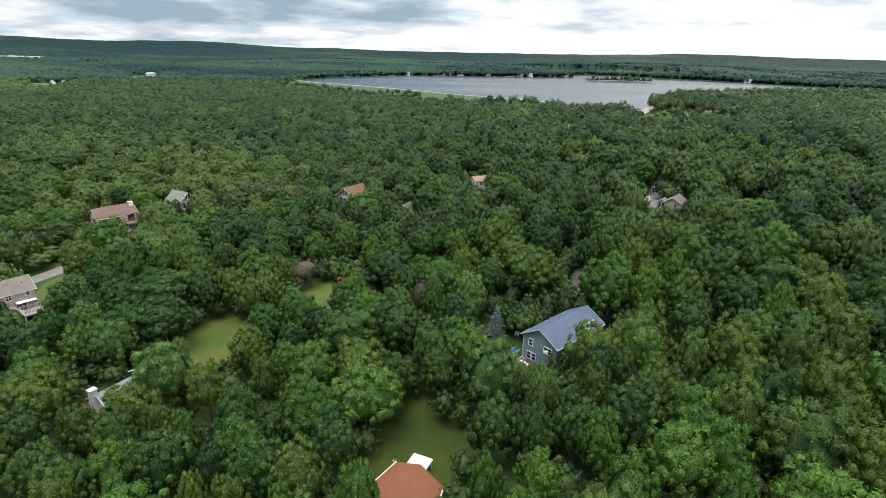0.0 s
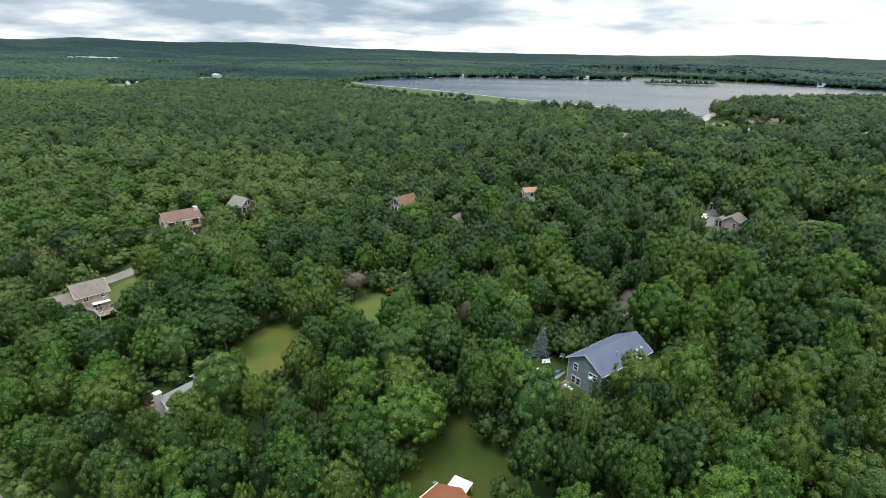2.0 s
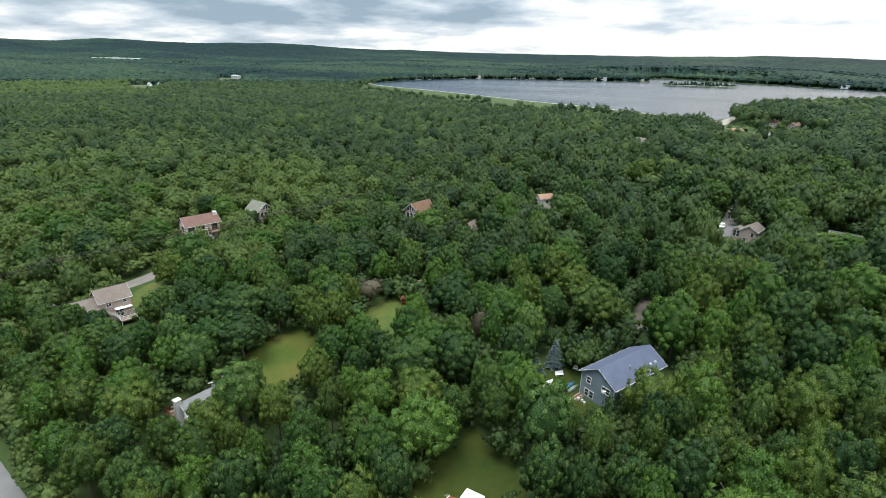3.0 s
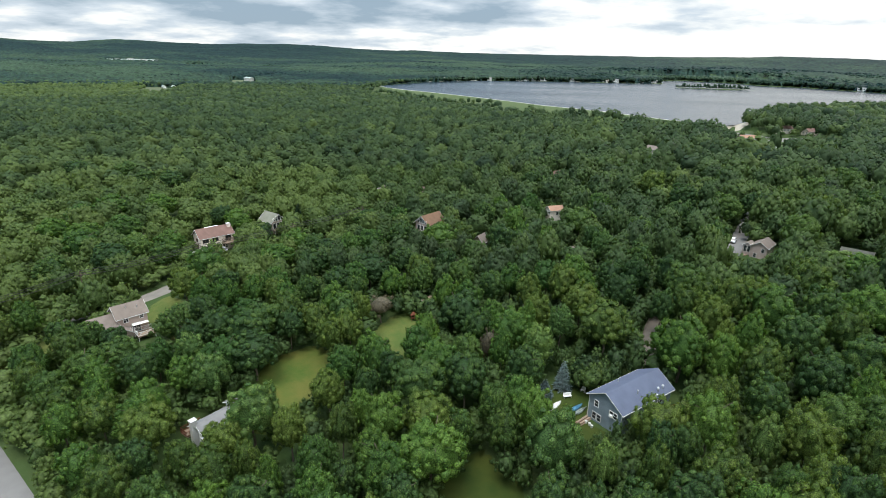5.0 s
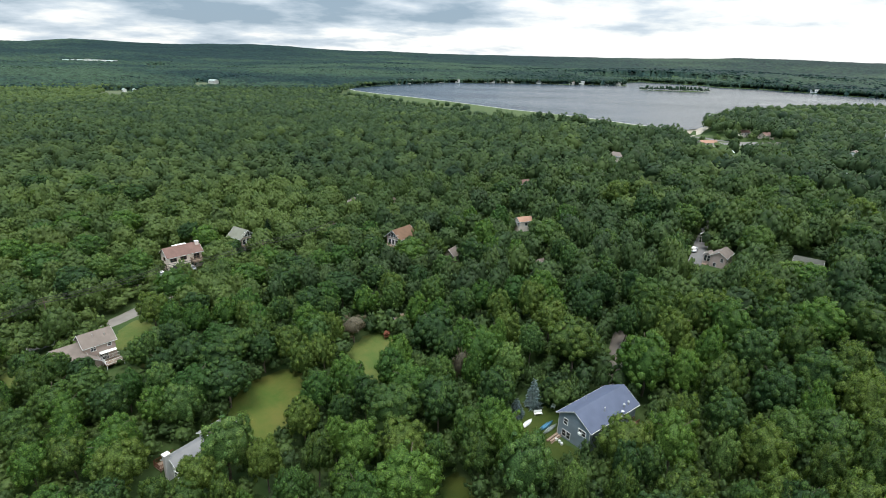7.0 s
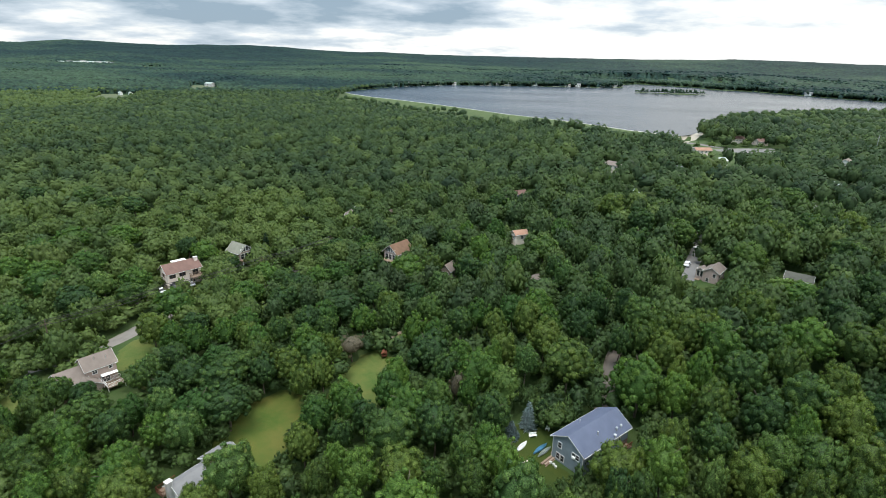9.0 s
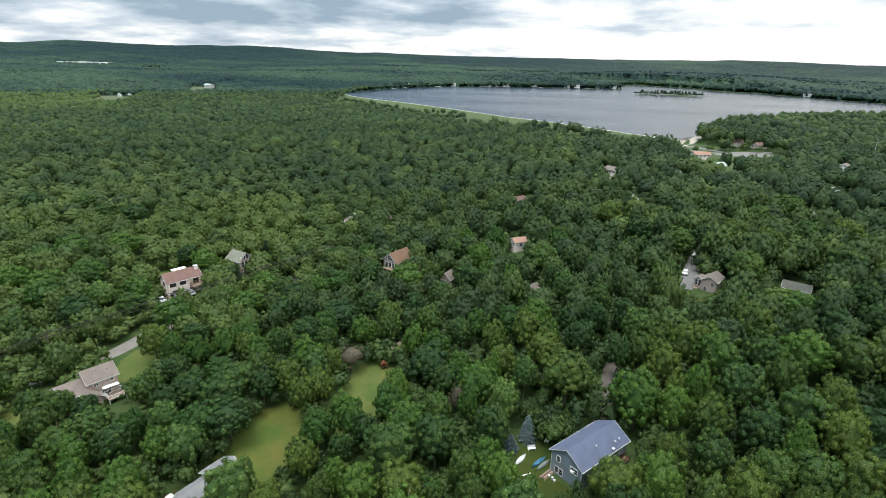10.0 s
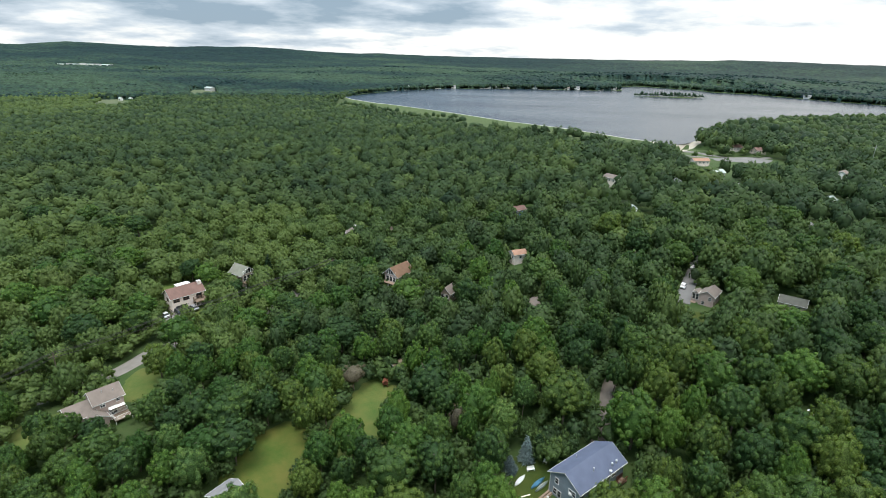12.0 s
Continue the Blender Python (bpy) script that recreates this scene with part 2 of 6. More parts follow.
M_WORN_ROOF = painted("worn_brown_shingles", (0.150, 0.092, 0.060), 0.9, 0.15, vary=0.2, scale=0.6)
M_STRAW_ROOF = painted("straw_brown_shingles", (0.175, 0.140, 0.095), 0.9, 0.15, vary=0.2, scale=0.6)
M_MOSS_ROOF = painted("mossy_grey_shingles", (0.175, 0.178, 0.140), 0.9, 0.15, vary=0.16, scale=0.6)
M_STONE = painted("pale_shore_stones", (0.42, 0.41, 0.37), 0.85, 0.2, vary=0.2, scale=0.9)
M_PALE_ROOF = painted("pale_green_metal_roof", (0.33, 0.38, 0.35), 0.5, 0.4, vary=0.1, scale=0.6)
M_ORANGE_TILE = painted("faded_orange_shingles", (0.30, 0.178, 0.125), 0.9, 0.15, vary=0.15, scale=0.6)
M_WOOD = painted("weathered_deck_wood", (0.26, 0.19, 0.14), 0.85, 0.15, vary=0.25, scale=1.5)
M_RED_WOOD = painted("red_stained_wood", (0.135, 0.048, 0.026), 0.8, 0.2, vary=0.2, scale=1.5)
M_DARK = painted("dark_opening", (0.03, 0.028, 0.026), 0.8, vary=0.1)
M_METAL = painted("galvanised_pipe", (0.55, 0.56, 0.57), 0.4, 0.5, 0.7, vary=0.1)
M_TARP = painted("blue_plastic", (0.10, 0.28, 0.42), 0.5, 0.4, vary=0.15)
M_TARP_B = painted("bright_blue_tarp", (0.10, 0.22, 0.62), 0.5, 0.4, vary=0.15)
M_CANVAS = painted("white_canvas", (0.86, 0.86, 0.86), 0.7, vary=0.04)
M_CAR_W = painted("white_car_paint", (0.75, 0.76, 0.77), 0.25, 0.5, vary=0.03)
M_CAR_S = painted("silver_car_paint", (0.38, 0.38, 0.39), 0.3, 0.5, 0.5, vary=0.05)
M_CAR_D = painted("dark_car_paint", (0.03, 0.035, 0.045), 0.25, 0.5, vary=0.05)
M_RUBBER = painted("black_rubber", (0.02, 0.02, 0.02), 0.8, 0.2, vary=0.1)
M_POLE = painted("creosoted_pole_wood", (0.11, 0.085, 0.065), 0.9, 0.1, vary=0.2, scale=2.0)


# ---- mesh helpers ----
def part(name, bm, mat, parent=None, label="", smooth=False):
    """Links a bmesh as one mesh object under a thing or a part."""
    me = bpy.data.meshes.new(name)
    bm.to_mesh(me)
    bm.free()
    me.materials.append(mat)
    if smooth:
        me.shade_smooth()
    ob = new(name, me)
    if parent is not None:
        ob.parent = parent
    if label:
        ob["label"] = label
    return ob


def box(bm, x0, x1, y0, y1, z0, z1, bevel=0.0):
    vs = [bm.verts.new((x, y, z)) for z in (z0, z1) for x, y in ((x0, y0), (x1, y0), (x1, y1), (x0, y1))]
    fs = [bm.faces.new([vs[i] for i in f]) for f in ((3, 2, 1, 0), (4, 5, 6, 7), (0, 1, 5, 4), (1, 2, 6, 5), (2, 3, 7, 6), (3, 0, 4, 7))]
    if bevel:
        edges = list({e for f in fs for e in f.edges})
        bmesh.ops.bevel(bm, geom=edges, offset=bevel, segments=1, affect="EDGES")
    return bm


def box_part(name, mat, parent, x0, x1, y0, y1, z0, z1, bevel=0.02, label=""):
    return part(name, box(bmesh.new(), x0, x1, y0, y1, z0, z1, bevel), mat, parent, label)


def prism(bm, profile, y0, y1):
    """Extrudes an (x, z) outline along y."""
    a = [bm.verts.new((x, y0, z)) for x, z in profile]
    b = [bm.verts.new((x, y1, z)) for x, z in profile]
    n = len(profile)
    bm.faces.new(a)
    bm.faces.new(b[::-1])
    for i in range(n):
        bm.faces.new((a[(i + 1) % n], a[i], b[i], b[(i + 1) % n]))
    bmesh.ops.recalc_face_normals(bm, faces=bm.faces[:])
    return bm


def tube(bm, p, q, r0, r1, n=8, cap=True):
    p, q = Vector(p), Vector(q)
    d = (q - p).normalized()
    u = d.orthogonal().normalized()
    w = d.cross(u)
    rings = []
    for c, r in ((p, r0), (q, r1)):
        rings.append([bm.verts.new(c + (u * math.cos(6.28318 * i / n) + w * math.sin(6.28318 * i / n)) * r) for i in range(n)])
    for i in range(n):
        bm.faces.new((rings[0][i], rings[0][(i + 1) % n], rings[1][(i + 1) % n], rings[1][i]))
    if cap:
        bm.faces.new(rings[0][::-1])
        bm.faces.new(rings[1])
    return bm


def fast_mesh(name, verts, tris=None, quads=None, tint=None, normals=None):
    """A mesh from arrays; normals, where given, are one a vertex."""
    me = bpy.data.meshes.new(name)
    nt_ = 0 if tris is None else len(tris)
    nq = 0 if quads is None else len(quads)
    me.vertices.add(len(verts))
    me.vertices.foreach_set("co", np.asarray(verts, dtype=np.float32).ravel())
    idx = []
    if nt_:
        idx.append(np.asarray(tris, dtype=np.int32).ravel())
    if nq:
        idx.append(np.asarray(quads, dtype=np.int32).ravel())
    idx = np.concatenate(idx)
    me.loops.add(len(idx))
    me.loops.foreach_set("vertex_index", idx)
    me.polygons.add(nt_ + nq)
    starts = np.concatenate([np.arange(nt_) * 3, nt_ * 3 + np.arange(nq) * 4]).astype(np.int32)
    me.polygons.foreach_set("loop_start", starts)
    if tint is not None:
        at = me.attributes.new("tint", "FLOAT", "POINT")
        at.data.foreach_set("value", np.asarray(tint, dtype=np.float32))
    me.update(calc_edges=True)
    me.validate()
    if normals is not None:
        me.shade_smooth()
        at = me.attributes.new("custom_normal", "FLOAT_VECTOR", "POINT")
        at.data.foreach_set("vector", np.asarray(normals, dtype=np.float32).ravel())
    return me


# ---- the lie of the land ----
WATER = 9.1
LAKE = [(-231, 927), (-182, 870), (-137, 832), (-67, 761), (-14, 700), (21, 657), (52, 631), (75, 610), (108, 571), (134, 535), (155, 517), (166, 503), (189, 524), (211, 553),
        (226, 580), (280, 655), (370, 720), (467, 772), (600, 830), (760, 880), (850, 960), (850, 1120), (772, 1276), (741, 1366), (707, 1454), (690, 1520), (607, 1577), (600, 1690), (476, 1860),
        (400, 1760), (372, 1600), (354, 1528), (213, 1480), (110, 1465), (8, 1436), (-104, 1386), (-185, 1262), (-216, 1198), (-248, 1080), (-262, 990)]
DAM = [(-262, 985), (-231, 920), (-182, 863), (-137, 825), (-67, 754), (-14, 693), (21, 650), (52, 624), (75, 603), (108, 564), (134, 528), (155, 510)]
ISLAND = [(314, 1292), (350, 1276), (420, 1268), (484, 1271), (492, 1290), (440, 1312), (360, 1318)]


def poly_dist(px, py, poly, closed=True):
    """Distance to a line of corners; inside a closed outline it is negative."""
    best = np.full(px.shape, 1e9)
    inside = np.zeros(px.shape, bool)
    n = len(poly)
    for i in range(n if closed else n - 1):
        (x0, y0), (x1, y1) = poly[i], poly[(i + 1) % n]
        dx, dy = x1 - x0, y1 - y0
        t = np.clip(((px - x0) * dx + (py - y0) * dy) / (dx * dx + dy * dy), 0, 1)
        best = np.minimum(best, np.hypot(px - x0 - t * dx, py - y0 - t * dy))
        if closed:
            cross = ((y0 > py) != (y1 > py)) & (px < dx * (py - y0) / (dy if dy else 1e-9) + x0)
            inside ^= cross
    return np.where(inside, -best, best) if closed else best


def smooth(a, b, v):
    t = np.clip((v - a) / (b - a), 0, 1)
    return t * t * (3 - 2 * t)


def waves(px, py, s, seed):
    """Smooth rolling numbers between about -1 and 1."""
    r = np.random.RandomState(seed)
    out = np.zeros(px.shape)
    for k in range(7):
        a, ph, w = r.uniform(0, 6.28), r.uniform(0, 6.28), s * r.uniform(0.6, 1.7)
        out += np.sin((px * math.cos(a) + py * math.sin(a)) * w + ph)
    return out / 3.2


RIDGE = [(-180, 60), (-60, 84), (-48, 110), (-44, 93), (-41, 93), (-38, 119), (-35, 114), (-31, 100), (-27, 104), (-22, 111), (-19, 103), (-15, 92), (-11, 92), (-8, 88), (-5, 90), (2, 91), (12, 93), (22, 103), (31, 94), (38, 88), (60, 80), (180, 60)]


def land(px, py):
    """Height of the ground."""
    px, py = np.asarray(px, float), np.asarray(py, float)
    r, az = np.hypot(px, py), np.degrees(np.arctan2(px, py))
    h = 1.0 + 0.045 * np.clip(px + 8, 0, 130) + 0.022 * np.clip(py - 85, 0, 180) * smooth(-60, 60, px) * smooth(400, 240, py) - 2.0 * smooth(250, 380, py) * smooth(40, 110, px)
    h = h + 1.6 * np.exp(-((px + 80) ** 2 + (py - 95) ** 2) / 900.0) + 0.35 * waves(px, py, 0.03, 3) * smooth(60, 130, r)
    h = h + 1.5 * waves(px, py, 0.006, 5) * smooth(200, 600, r)
    # level ground round the lake, lower below the embankment
    dl = poly_dist(px, py, LAKE)
    dd = poly_dist(px, py, DAM, closed=False)
    shore = smooth(70, 8, dl)
    h = h * (1 - shore) + (WATER + 0.9) * shore
    below = smooth(-20, 60, px * 0.0 + (180 - px) * 0.75 - (py - 480) * 0.62 + 40) * smooth(430, 520, py) * (dl > 0)
    h = h * (1 - below * 0.9) + (-4.0 + 0.5 * waves(px, py, 0.01, 8)) * below * 0.9
    bank = np.clip(WATER + 1.3 - np.maximum(dd - 2.5, 0) * 0.42, -50, 50)
    h = np.where((dl > 0) & (dd < 40), np.maximum(h, bank), h)
    # rising country behind the lake, up to the skyline
    top = np.interp(az, [a for a, _ in RIDGE], [v for _, v in RIDGE])
    base = 8.0 + 10 * smooth(1100, 2600, r)
    rise = smooth(2300, 4600, r)
    far = base + (top - base) * rise + 15.0 * waves(px, py, 0.0032, 11) * smooth(1300, 2400, r) * (1 - smooth(4000, 4600, r)) * (dl > 150)
    h = h * (1 - smooth(900, 1500, r)) + far * smooth(900, 1500, r)
    h = np.where(dl < 60, np.where(dl < 0, WATER - np.clip(-dl * 0.25, 0.25, 3.0), np.minimum(h, np.where(dd < 40, h, WATER + 0.35 + dl * 0.12))), h)
    di = poly_dist(px, py, ISLAND)
    h = np.where(di < 6, np.maximum(h, WATER + np.clip(0.5 - di * 0.2, -3, 1.2)), h)
    return h


def z_at(x, y):
    return float(land(np.array([x]), np.array([y]))[0])


def make_ground():
    az = np.concatenate([np.linspace(-50, 47, 270), np.linspace(51, 306, 50)])
    rings = np.concatenate([[0.0], np.geomspace(10, 4920, 240)])
    A, Rr = np.meshgrid(np.radians(az), rings[1:])
    px, py = Rr * np.sin(A), Rr * np.cos(A)
    pz = land(px, py)
    n, k = pz.shape
    verts = np.stack([px.ravel(), py.ravel(), pz.ravel()], 1)
    verts = np.vstack([verts, [[0, 0, z_at(0, 1)]]])
    i, j = np.meshgrid(np.arange(n - 1), np.arange(k), indexing="ij")
    jn = (j + 1) % k
    quads = np.stack([i * k + j, i * k + jn, (i + 1) * k + jn, (i + 1) * k + j], -1).reshape(-1, 4)[:, ::-1]
    j = np.arange(k)
    tris = np.stack([np.full(k, n * k), (j + 1) % k, j], 1)[:, ::-1]
    me = fast_mesh("ground", verts, tris, quads)
    me.materials.append(M_FLOOR)
    me.shade_smooth()
    tagged(new("ground", me), "brown and green forest floor under the trees", "ground", kind="structure")


make_ground()


def sheet(name, outline, mat, lift=0.02, step=2.0, label="", category="", wobble=0.0):
    """A thin patch that follows the ground inside an outline, with a rim that goes down into it."""
    xs, ys = [p[0] for p in outline], [p[1] for p in outline]
    gx = np.arange(min(xs), max(xs) + step, step)
    gy = np.arange(min(ys), max(ys) + step, step)
    X, Y = np.meshgrid(gx, gy)
    d = poly_dist(X, Y, outline)
    if wobble:
        d = d + wobble * waves(X, Y, 0.7, 4)
    Z = land(X, Y) + np.where(d < 0, lift, lift - np.minimum(d, 2.5) * 0.25 - 0.05)
    keep = d < step * 1.5
    idx = -np.ones(X.shape, int)
    idx[keep] = np.arange(keep.sum())
    q = np.stack([idx[:-1, :-1], idx[:-1, 1:], idx[1:, 1:], idx[1:, :-1]], -1).reshape(-1, 4)
    q = q[(q >= 0).all(1)]
    me = fast_mesh(name, np.stack([X[keep], Y[keep], Z[keep]], 1), None, q)
    me.materials.append(mat)
    me.shade_smooth()
    return tagged(new(name, me), label, category, kind="structure")


def strip(name, line, width, mat, lift=0.05, label="", category="road"):
    """A road along a line of points, with slightly sunk edges."""
    pts = []
    for (x0, y0), (x1, y1) in zip(line, line[1:]):
        n = max(2, int(math.hypot(x1 - x0, y1 - y0) / 1.5))
        pts += [(x0 + (x1 - x0) * i / n, y0 + (y1 - y0) * i / n) for i in range(n)]
    pts.append(line[-1])
    P = np.array(pts, float)
    for _ in range(4):
        P[1:-1] = (P[:-2] + 2 * P[1:-1] + P[2:]) / 4
    D = np.gradient(P, axis=0)
    D /= np.linalg.norm(D, axis=1)[:, None]
    N = np.stack([-D[:, 1], D[:, 0]], 1)
    cols = np.array([-0.62, -0.5, -0.25, 0, 0.25, 0.5, 0.62]) * width
    drop = np.array([-0.25, 0.0, 0.03, 0.05, 0.03, 0.0, -0.25])
    X = P[:, None, 0] + N[:, None, 0] * cols
    Y = P[:, None, 1] + N[:, None, 1] * cols
    Z = land(X, Y) + lift + drop
    n, k = X.shape
    i, j = np.meshgrid(np.arange(n - 1), np.arange(k - 1), indexing="ij")
    q = np.stack([i * k + j, i * k + j + 1, (i + 1) * k + j + 1, (i + 1) * k + j], -1).reshape(-1, 4)
    me = fast_mesh(name, np.stack([X.ravel(), Y.ravel(), Z.ravel()], 1), None, q)
    me.materials.append(mat)
    return tagged(new(name, me), label, category, kind="structure")


def make_water():
    bm = bmesh.new()
    bm.faces.new([bm.verts.new((x, y, WATER)) for x, y in LAKE])
    bmesh.ops.recalc_face_normals(bm, faces=bm.faces[:])
    if bm.faces[:][0].normal.z < 0:
        bmesh.ops.reverse_faces(bm, faces=bm.faces[:])
    bmesh.ops.triangulate(bm, faces=bm.faces[:])
    tagged(part("lake_water", bm, M_WATER), "grey lake water rippled by wind under a cloudy sky", "lake", kind="structure")


make_water()


def off_line(line, a):
    """A line of points shifted sideways."""
    P = np.array(line, float)
    D = np.gradient(P, axis=0)
    D /= np.linalg.norm(D, axis=1)[:, None]
    return [(p[0] + a * d[1], p[1] - a * d[0]) for p, d in zip(P, D)]


sheet("embankment", off_line(DAM, -2) + off_line(DAM, 34)[::-1], M_DAM, 0.25, 4.0, "long grassy earth embankment that holds the lake", "embankment")

# ---- roads, lawns, beach ----
LAWNS = {
    "lawn": [[(-11, 40), (3, 40), (5, 52), (5.6, 58), (2.2, 66), (-2.4, 70.5), (-6.5, 66), (-10.6, 58)],
             [(-46, 68), (-34, 66), (-32, 76), (-33, 88), (-36, 95), (-42, 96), (-47, 90), (-48, 78)],
             [(-31, 86), (-20, 84), (-17.5, 98), (-18, 112), (-23, 116), (-29, 113), (-31.5, 100)],
             [(5, 78), (10, 73), (15, 71.5), (18.5, 75), (15.5, 81), (18, 88), (14, 91), (8, 90), (5, 86)],
             [(-86, 97), (-76, 97), (-68, 90), (-68, 100), (-77, 110), (-84, 112)],
             [(-97, 68), (-87, 72), (-88, 82), (-87, 88), (-90, 93), (-95, 88), (-97, 78)],
             [(-110, 138), (-84, 136), (-80, 150), (-98, 168), (-116, 168)],
             [(58, 131), (61, 131), (67, 149), (69, 154), (66, 156), (62, 148)]],
}
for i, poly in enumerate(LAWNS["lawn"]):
    # lawns 0, 3 and 7 take the grass with shade in its colour
    sheet("lawn", poly, M_LAWN_SHADED if i in (0, 3, 7) else M_LAWN_DRY if i == 1 else M_LAWN, 0.05, 1.2, "mown lawn, green with dry yellow patches", "lawn", 0.8)
sheet("shore_grass", [(120, 470), (160, 462), (200, 470), (205, 500), (186, 514), (166, 498), (150, 508), (128, 520)], M_DAM, 0.15, 3.0, "open mown grass behind the beach", "grass", 1.0)
sheet("beach", [(150, 508), (163, 494), (190, 514), (214, 548), (209, 556), (188, 528), (166, 507), (156, 520)], M_SAND, 0.2, 2.5, "pale sandy bathing beach at the lake", "beach", 0.6)
sheet("car_park", [(188, 456), (226, 452), (240, 470), (232, 482), (205, 478), (192, 470)], M_ASPHALT, 0.2, 2.0, "pale asphalt car park near the beach", "car park", 0.5)
strip("beach_path", [(180, 508), (188, 500), (194, 488), (202, 478), (214, 474), (228, 476), (244, 482)], 4.0, M_GRAVEL, 0.25, "pale sandy path from the beach to the car park", "path")
strip("stone_edge", off_line(DAM, -4.5), 5.5, M_STONE, 0.4, "pale stones along the edge of the water", "embankment")
strip("beach_path", [(168, 496), (180, 484), (192, 470), (206, 462)], 4.0, M_GRAVEL, 0.28, "pale gravel track to the beach", "path")
ROAD = [(-30, 26), (-52, 38), (-68, 47.3), (-83, 56), (-104, 68), (-134, 80), (-174, 90)]
POLES = [(-112, 70), (-96.5, 99.5), (-82.5, 123.5), (-67, 148.5), (-52, 172)]
LANE = [(-150, 74), (-125, 84), (-103, 93), (-94, 101), (-89.6, 108), (-88, 114), (-87.4, 120), (-82, 127), (-72, 136), (-67, 150), (-60, 175)]
strip("road", ROAD, 8.5, M_ASPHALT, 0.10, "wide grey asphalt road past the woods", "road")
strip("lane", LANE, 4.2, M_LANE, 0.10, "grey asphalt lane between trees", "road")
strip("driveway", [(24.5, 91), (27, 97), (29.6, 104), (31.6, 113), (34.5, 120), (45, 126)], 2.8, M_DIRT, 0.12, "worn gravel driveway behind the house", "driveway")
strip("side_road", [(64.5, 161), (69.5, 172), (75, 183), (79, 191), (86, 208)], 4.2, M_ASPHALT, 0.12, "grey asphalt road and parking space by a house", "road")
strip("house_drive", [(-98, 132), (-95, 139), (-90, 146)], 4.0, M_GRAVEL, 0.12, "short gravel drive before a garage", "driveway")


# ---- trees ----
def ico(sub):
    bm = bmesh.new()
    bmesh.ops.create_icosphere(bm, subdivisions=sub, radius=1.0)
    v = np.array([x.co[:] for x in bm.verts])
    t = np.array([[x.index for x in f.verts] for f in bm.faces])
    bm.free()
    return v, t


ICO = {s: ico(s) for s in (1, 2)}
ICO[0] = (np.array([(1, 0, 0), (-1, 0, 0), (0, 1, 0), (0, -1, 0), (0, 0, 1), (0, 0, -1)], float),
          np.array([(0, 2, 4), (2, 1, 4), (1, 3, 4), (3, 0, 4), (2, 0, 5), (1, 2, 5), (3, 1, 5), (0, 3, 5)]))


def unit(v):
    return v / (np.linalg.norm(v, axis=-1, keepdims=True) + 1e-9)


def ball_points(n, r, top=0.98, low=-0.5, loose=0.25):
    """Directions spread evenly over a dome, a little out of order."""
    k = np.arange(n) + 0.5
    z = top + (low - top) * k / n
    a = k * 2.39996 + r.uniform(-loose, loose, n) * 2
    z = np.clip(z + r.uniform(-loose, loose, n) * 0.3, -1, 1)
    w = np.sqrt(1 - z * z)
    return np.stack([w * np.cos(a), w * np.sin(a), z], 1)


def leaf_sprays(p, d, size, r, upright=0.0):
    """One small leafy triangle at each point, its shading turned mostly the way of the clump below it."""
    n = len(p)
    nor = unit(d + r.normal(scale=0.34, size=(n, 3)) + [0, 0, 0.15])
    t = np.cross(nor, r.normal(size=(n, 3)))
    up = r.uniform(size=n) < upright
    t[up] = unit(t[up]) + d[up] * 0.9 + [0, 0, 0.5]
    t = unit(t)
    b = unit(np.cross(nor, t))
    s = size * r.uniform(0.55, 1.45, n)[:, None]
    v = np.stack([p - t * s * 0.9 + b * s * 0.34, p + t * s * 1.0 + b * s * 0.20, p - b * s * 0.65], 1)
    shade = unit(d + r.normal(scale=0.36, size=(n, 3)))
    face = np.cross(v[:, 1] - v[:, 0], v[:, 2] - v[:, 0])
    flip = (face * shade).sum(1) < 0
    v[flip] = v[flip][:, ::-1]
    return v.reshape(-1, 3), np.arange(n * 3).reshape(-1, 3), np.repeat(shade, 3, 0)


def limbs_reach(b, amp, wide, base=0.70):
    """How far the foliage of the limbs b reaches in a direction."""
    def reach(q):
        ang = np.arccos(np.clip(q @ b.T, -1, 1))
        return base + (amp[None] * np.exp(-(ang / wide) ** 2)).max(1)
    return reach


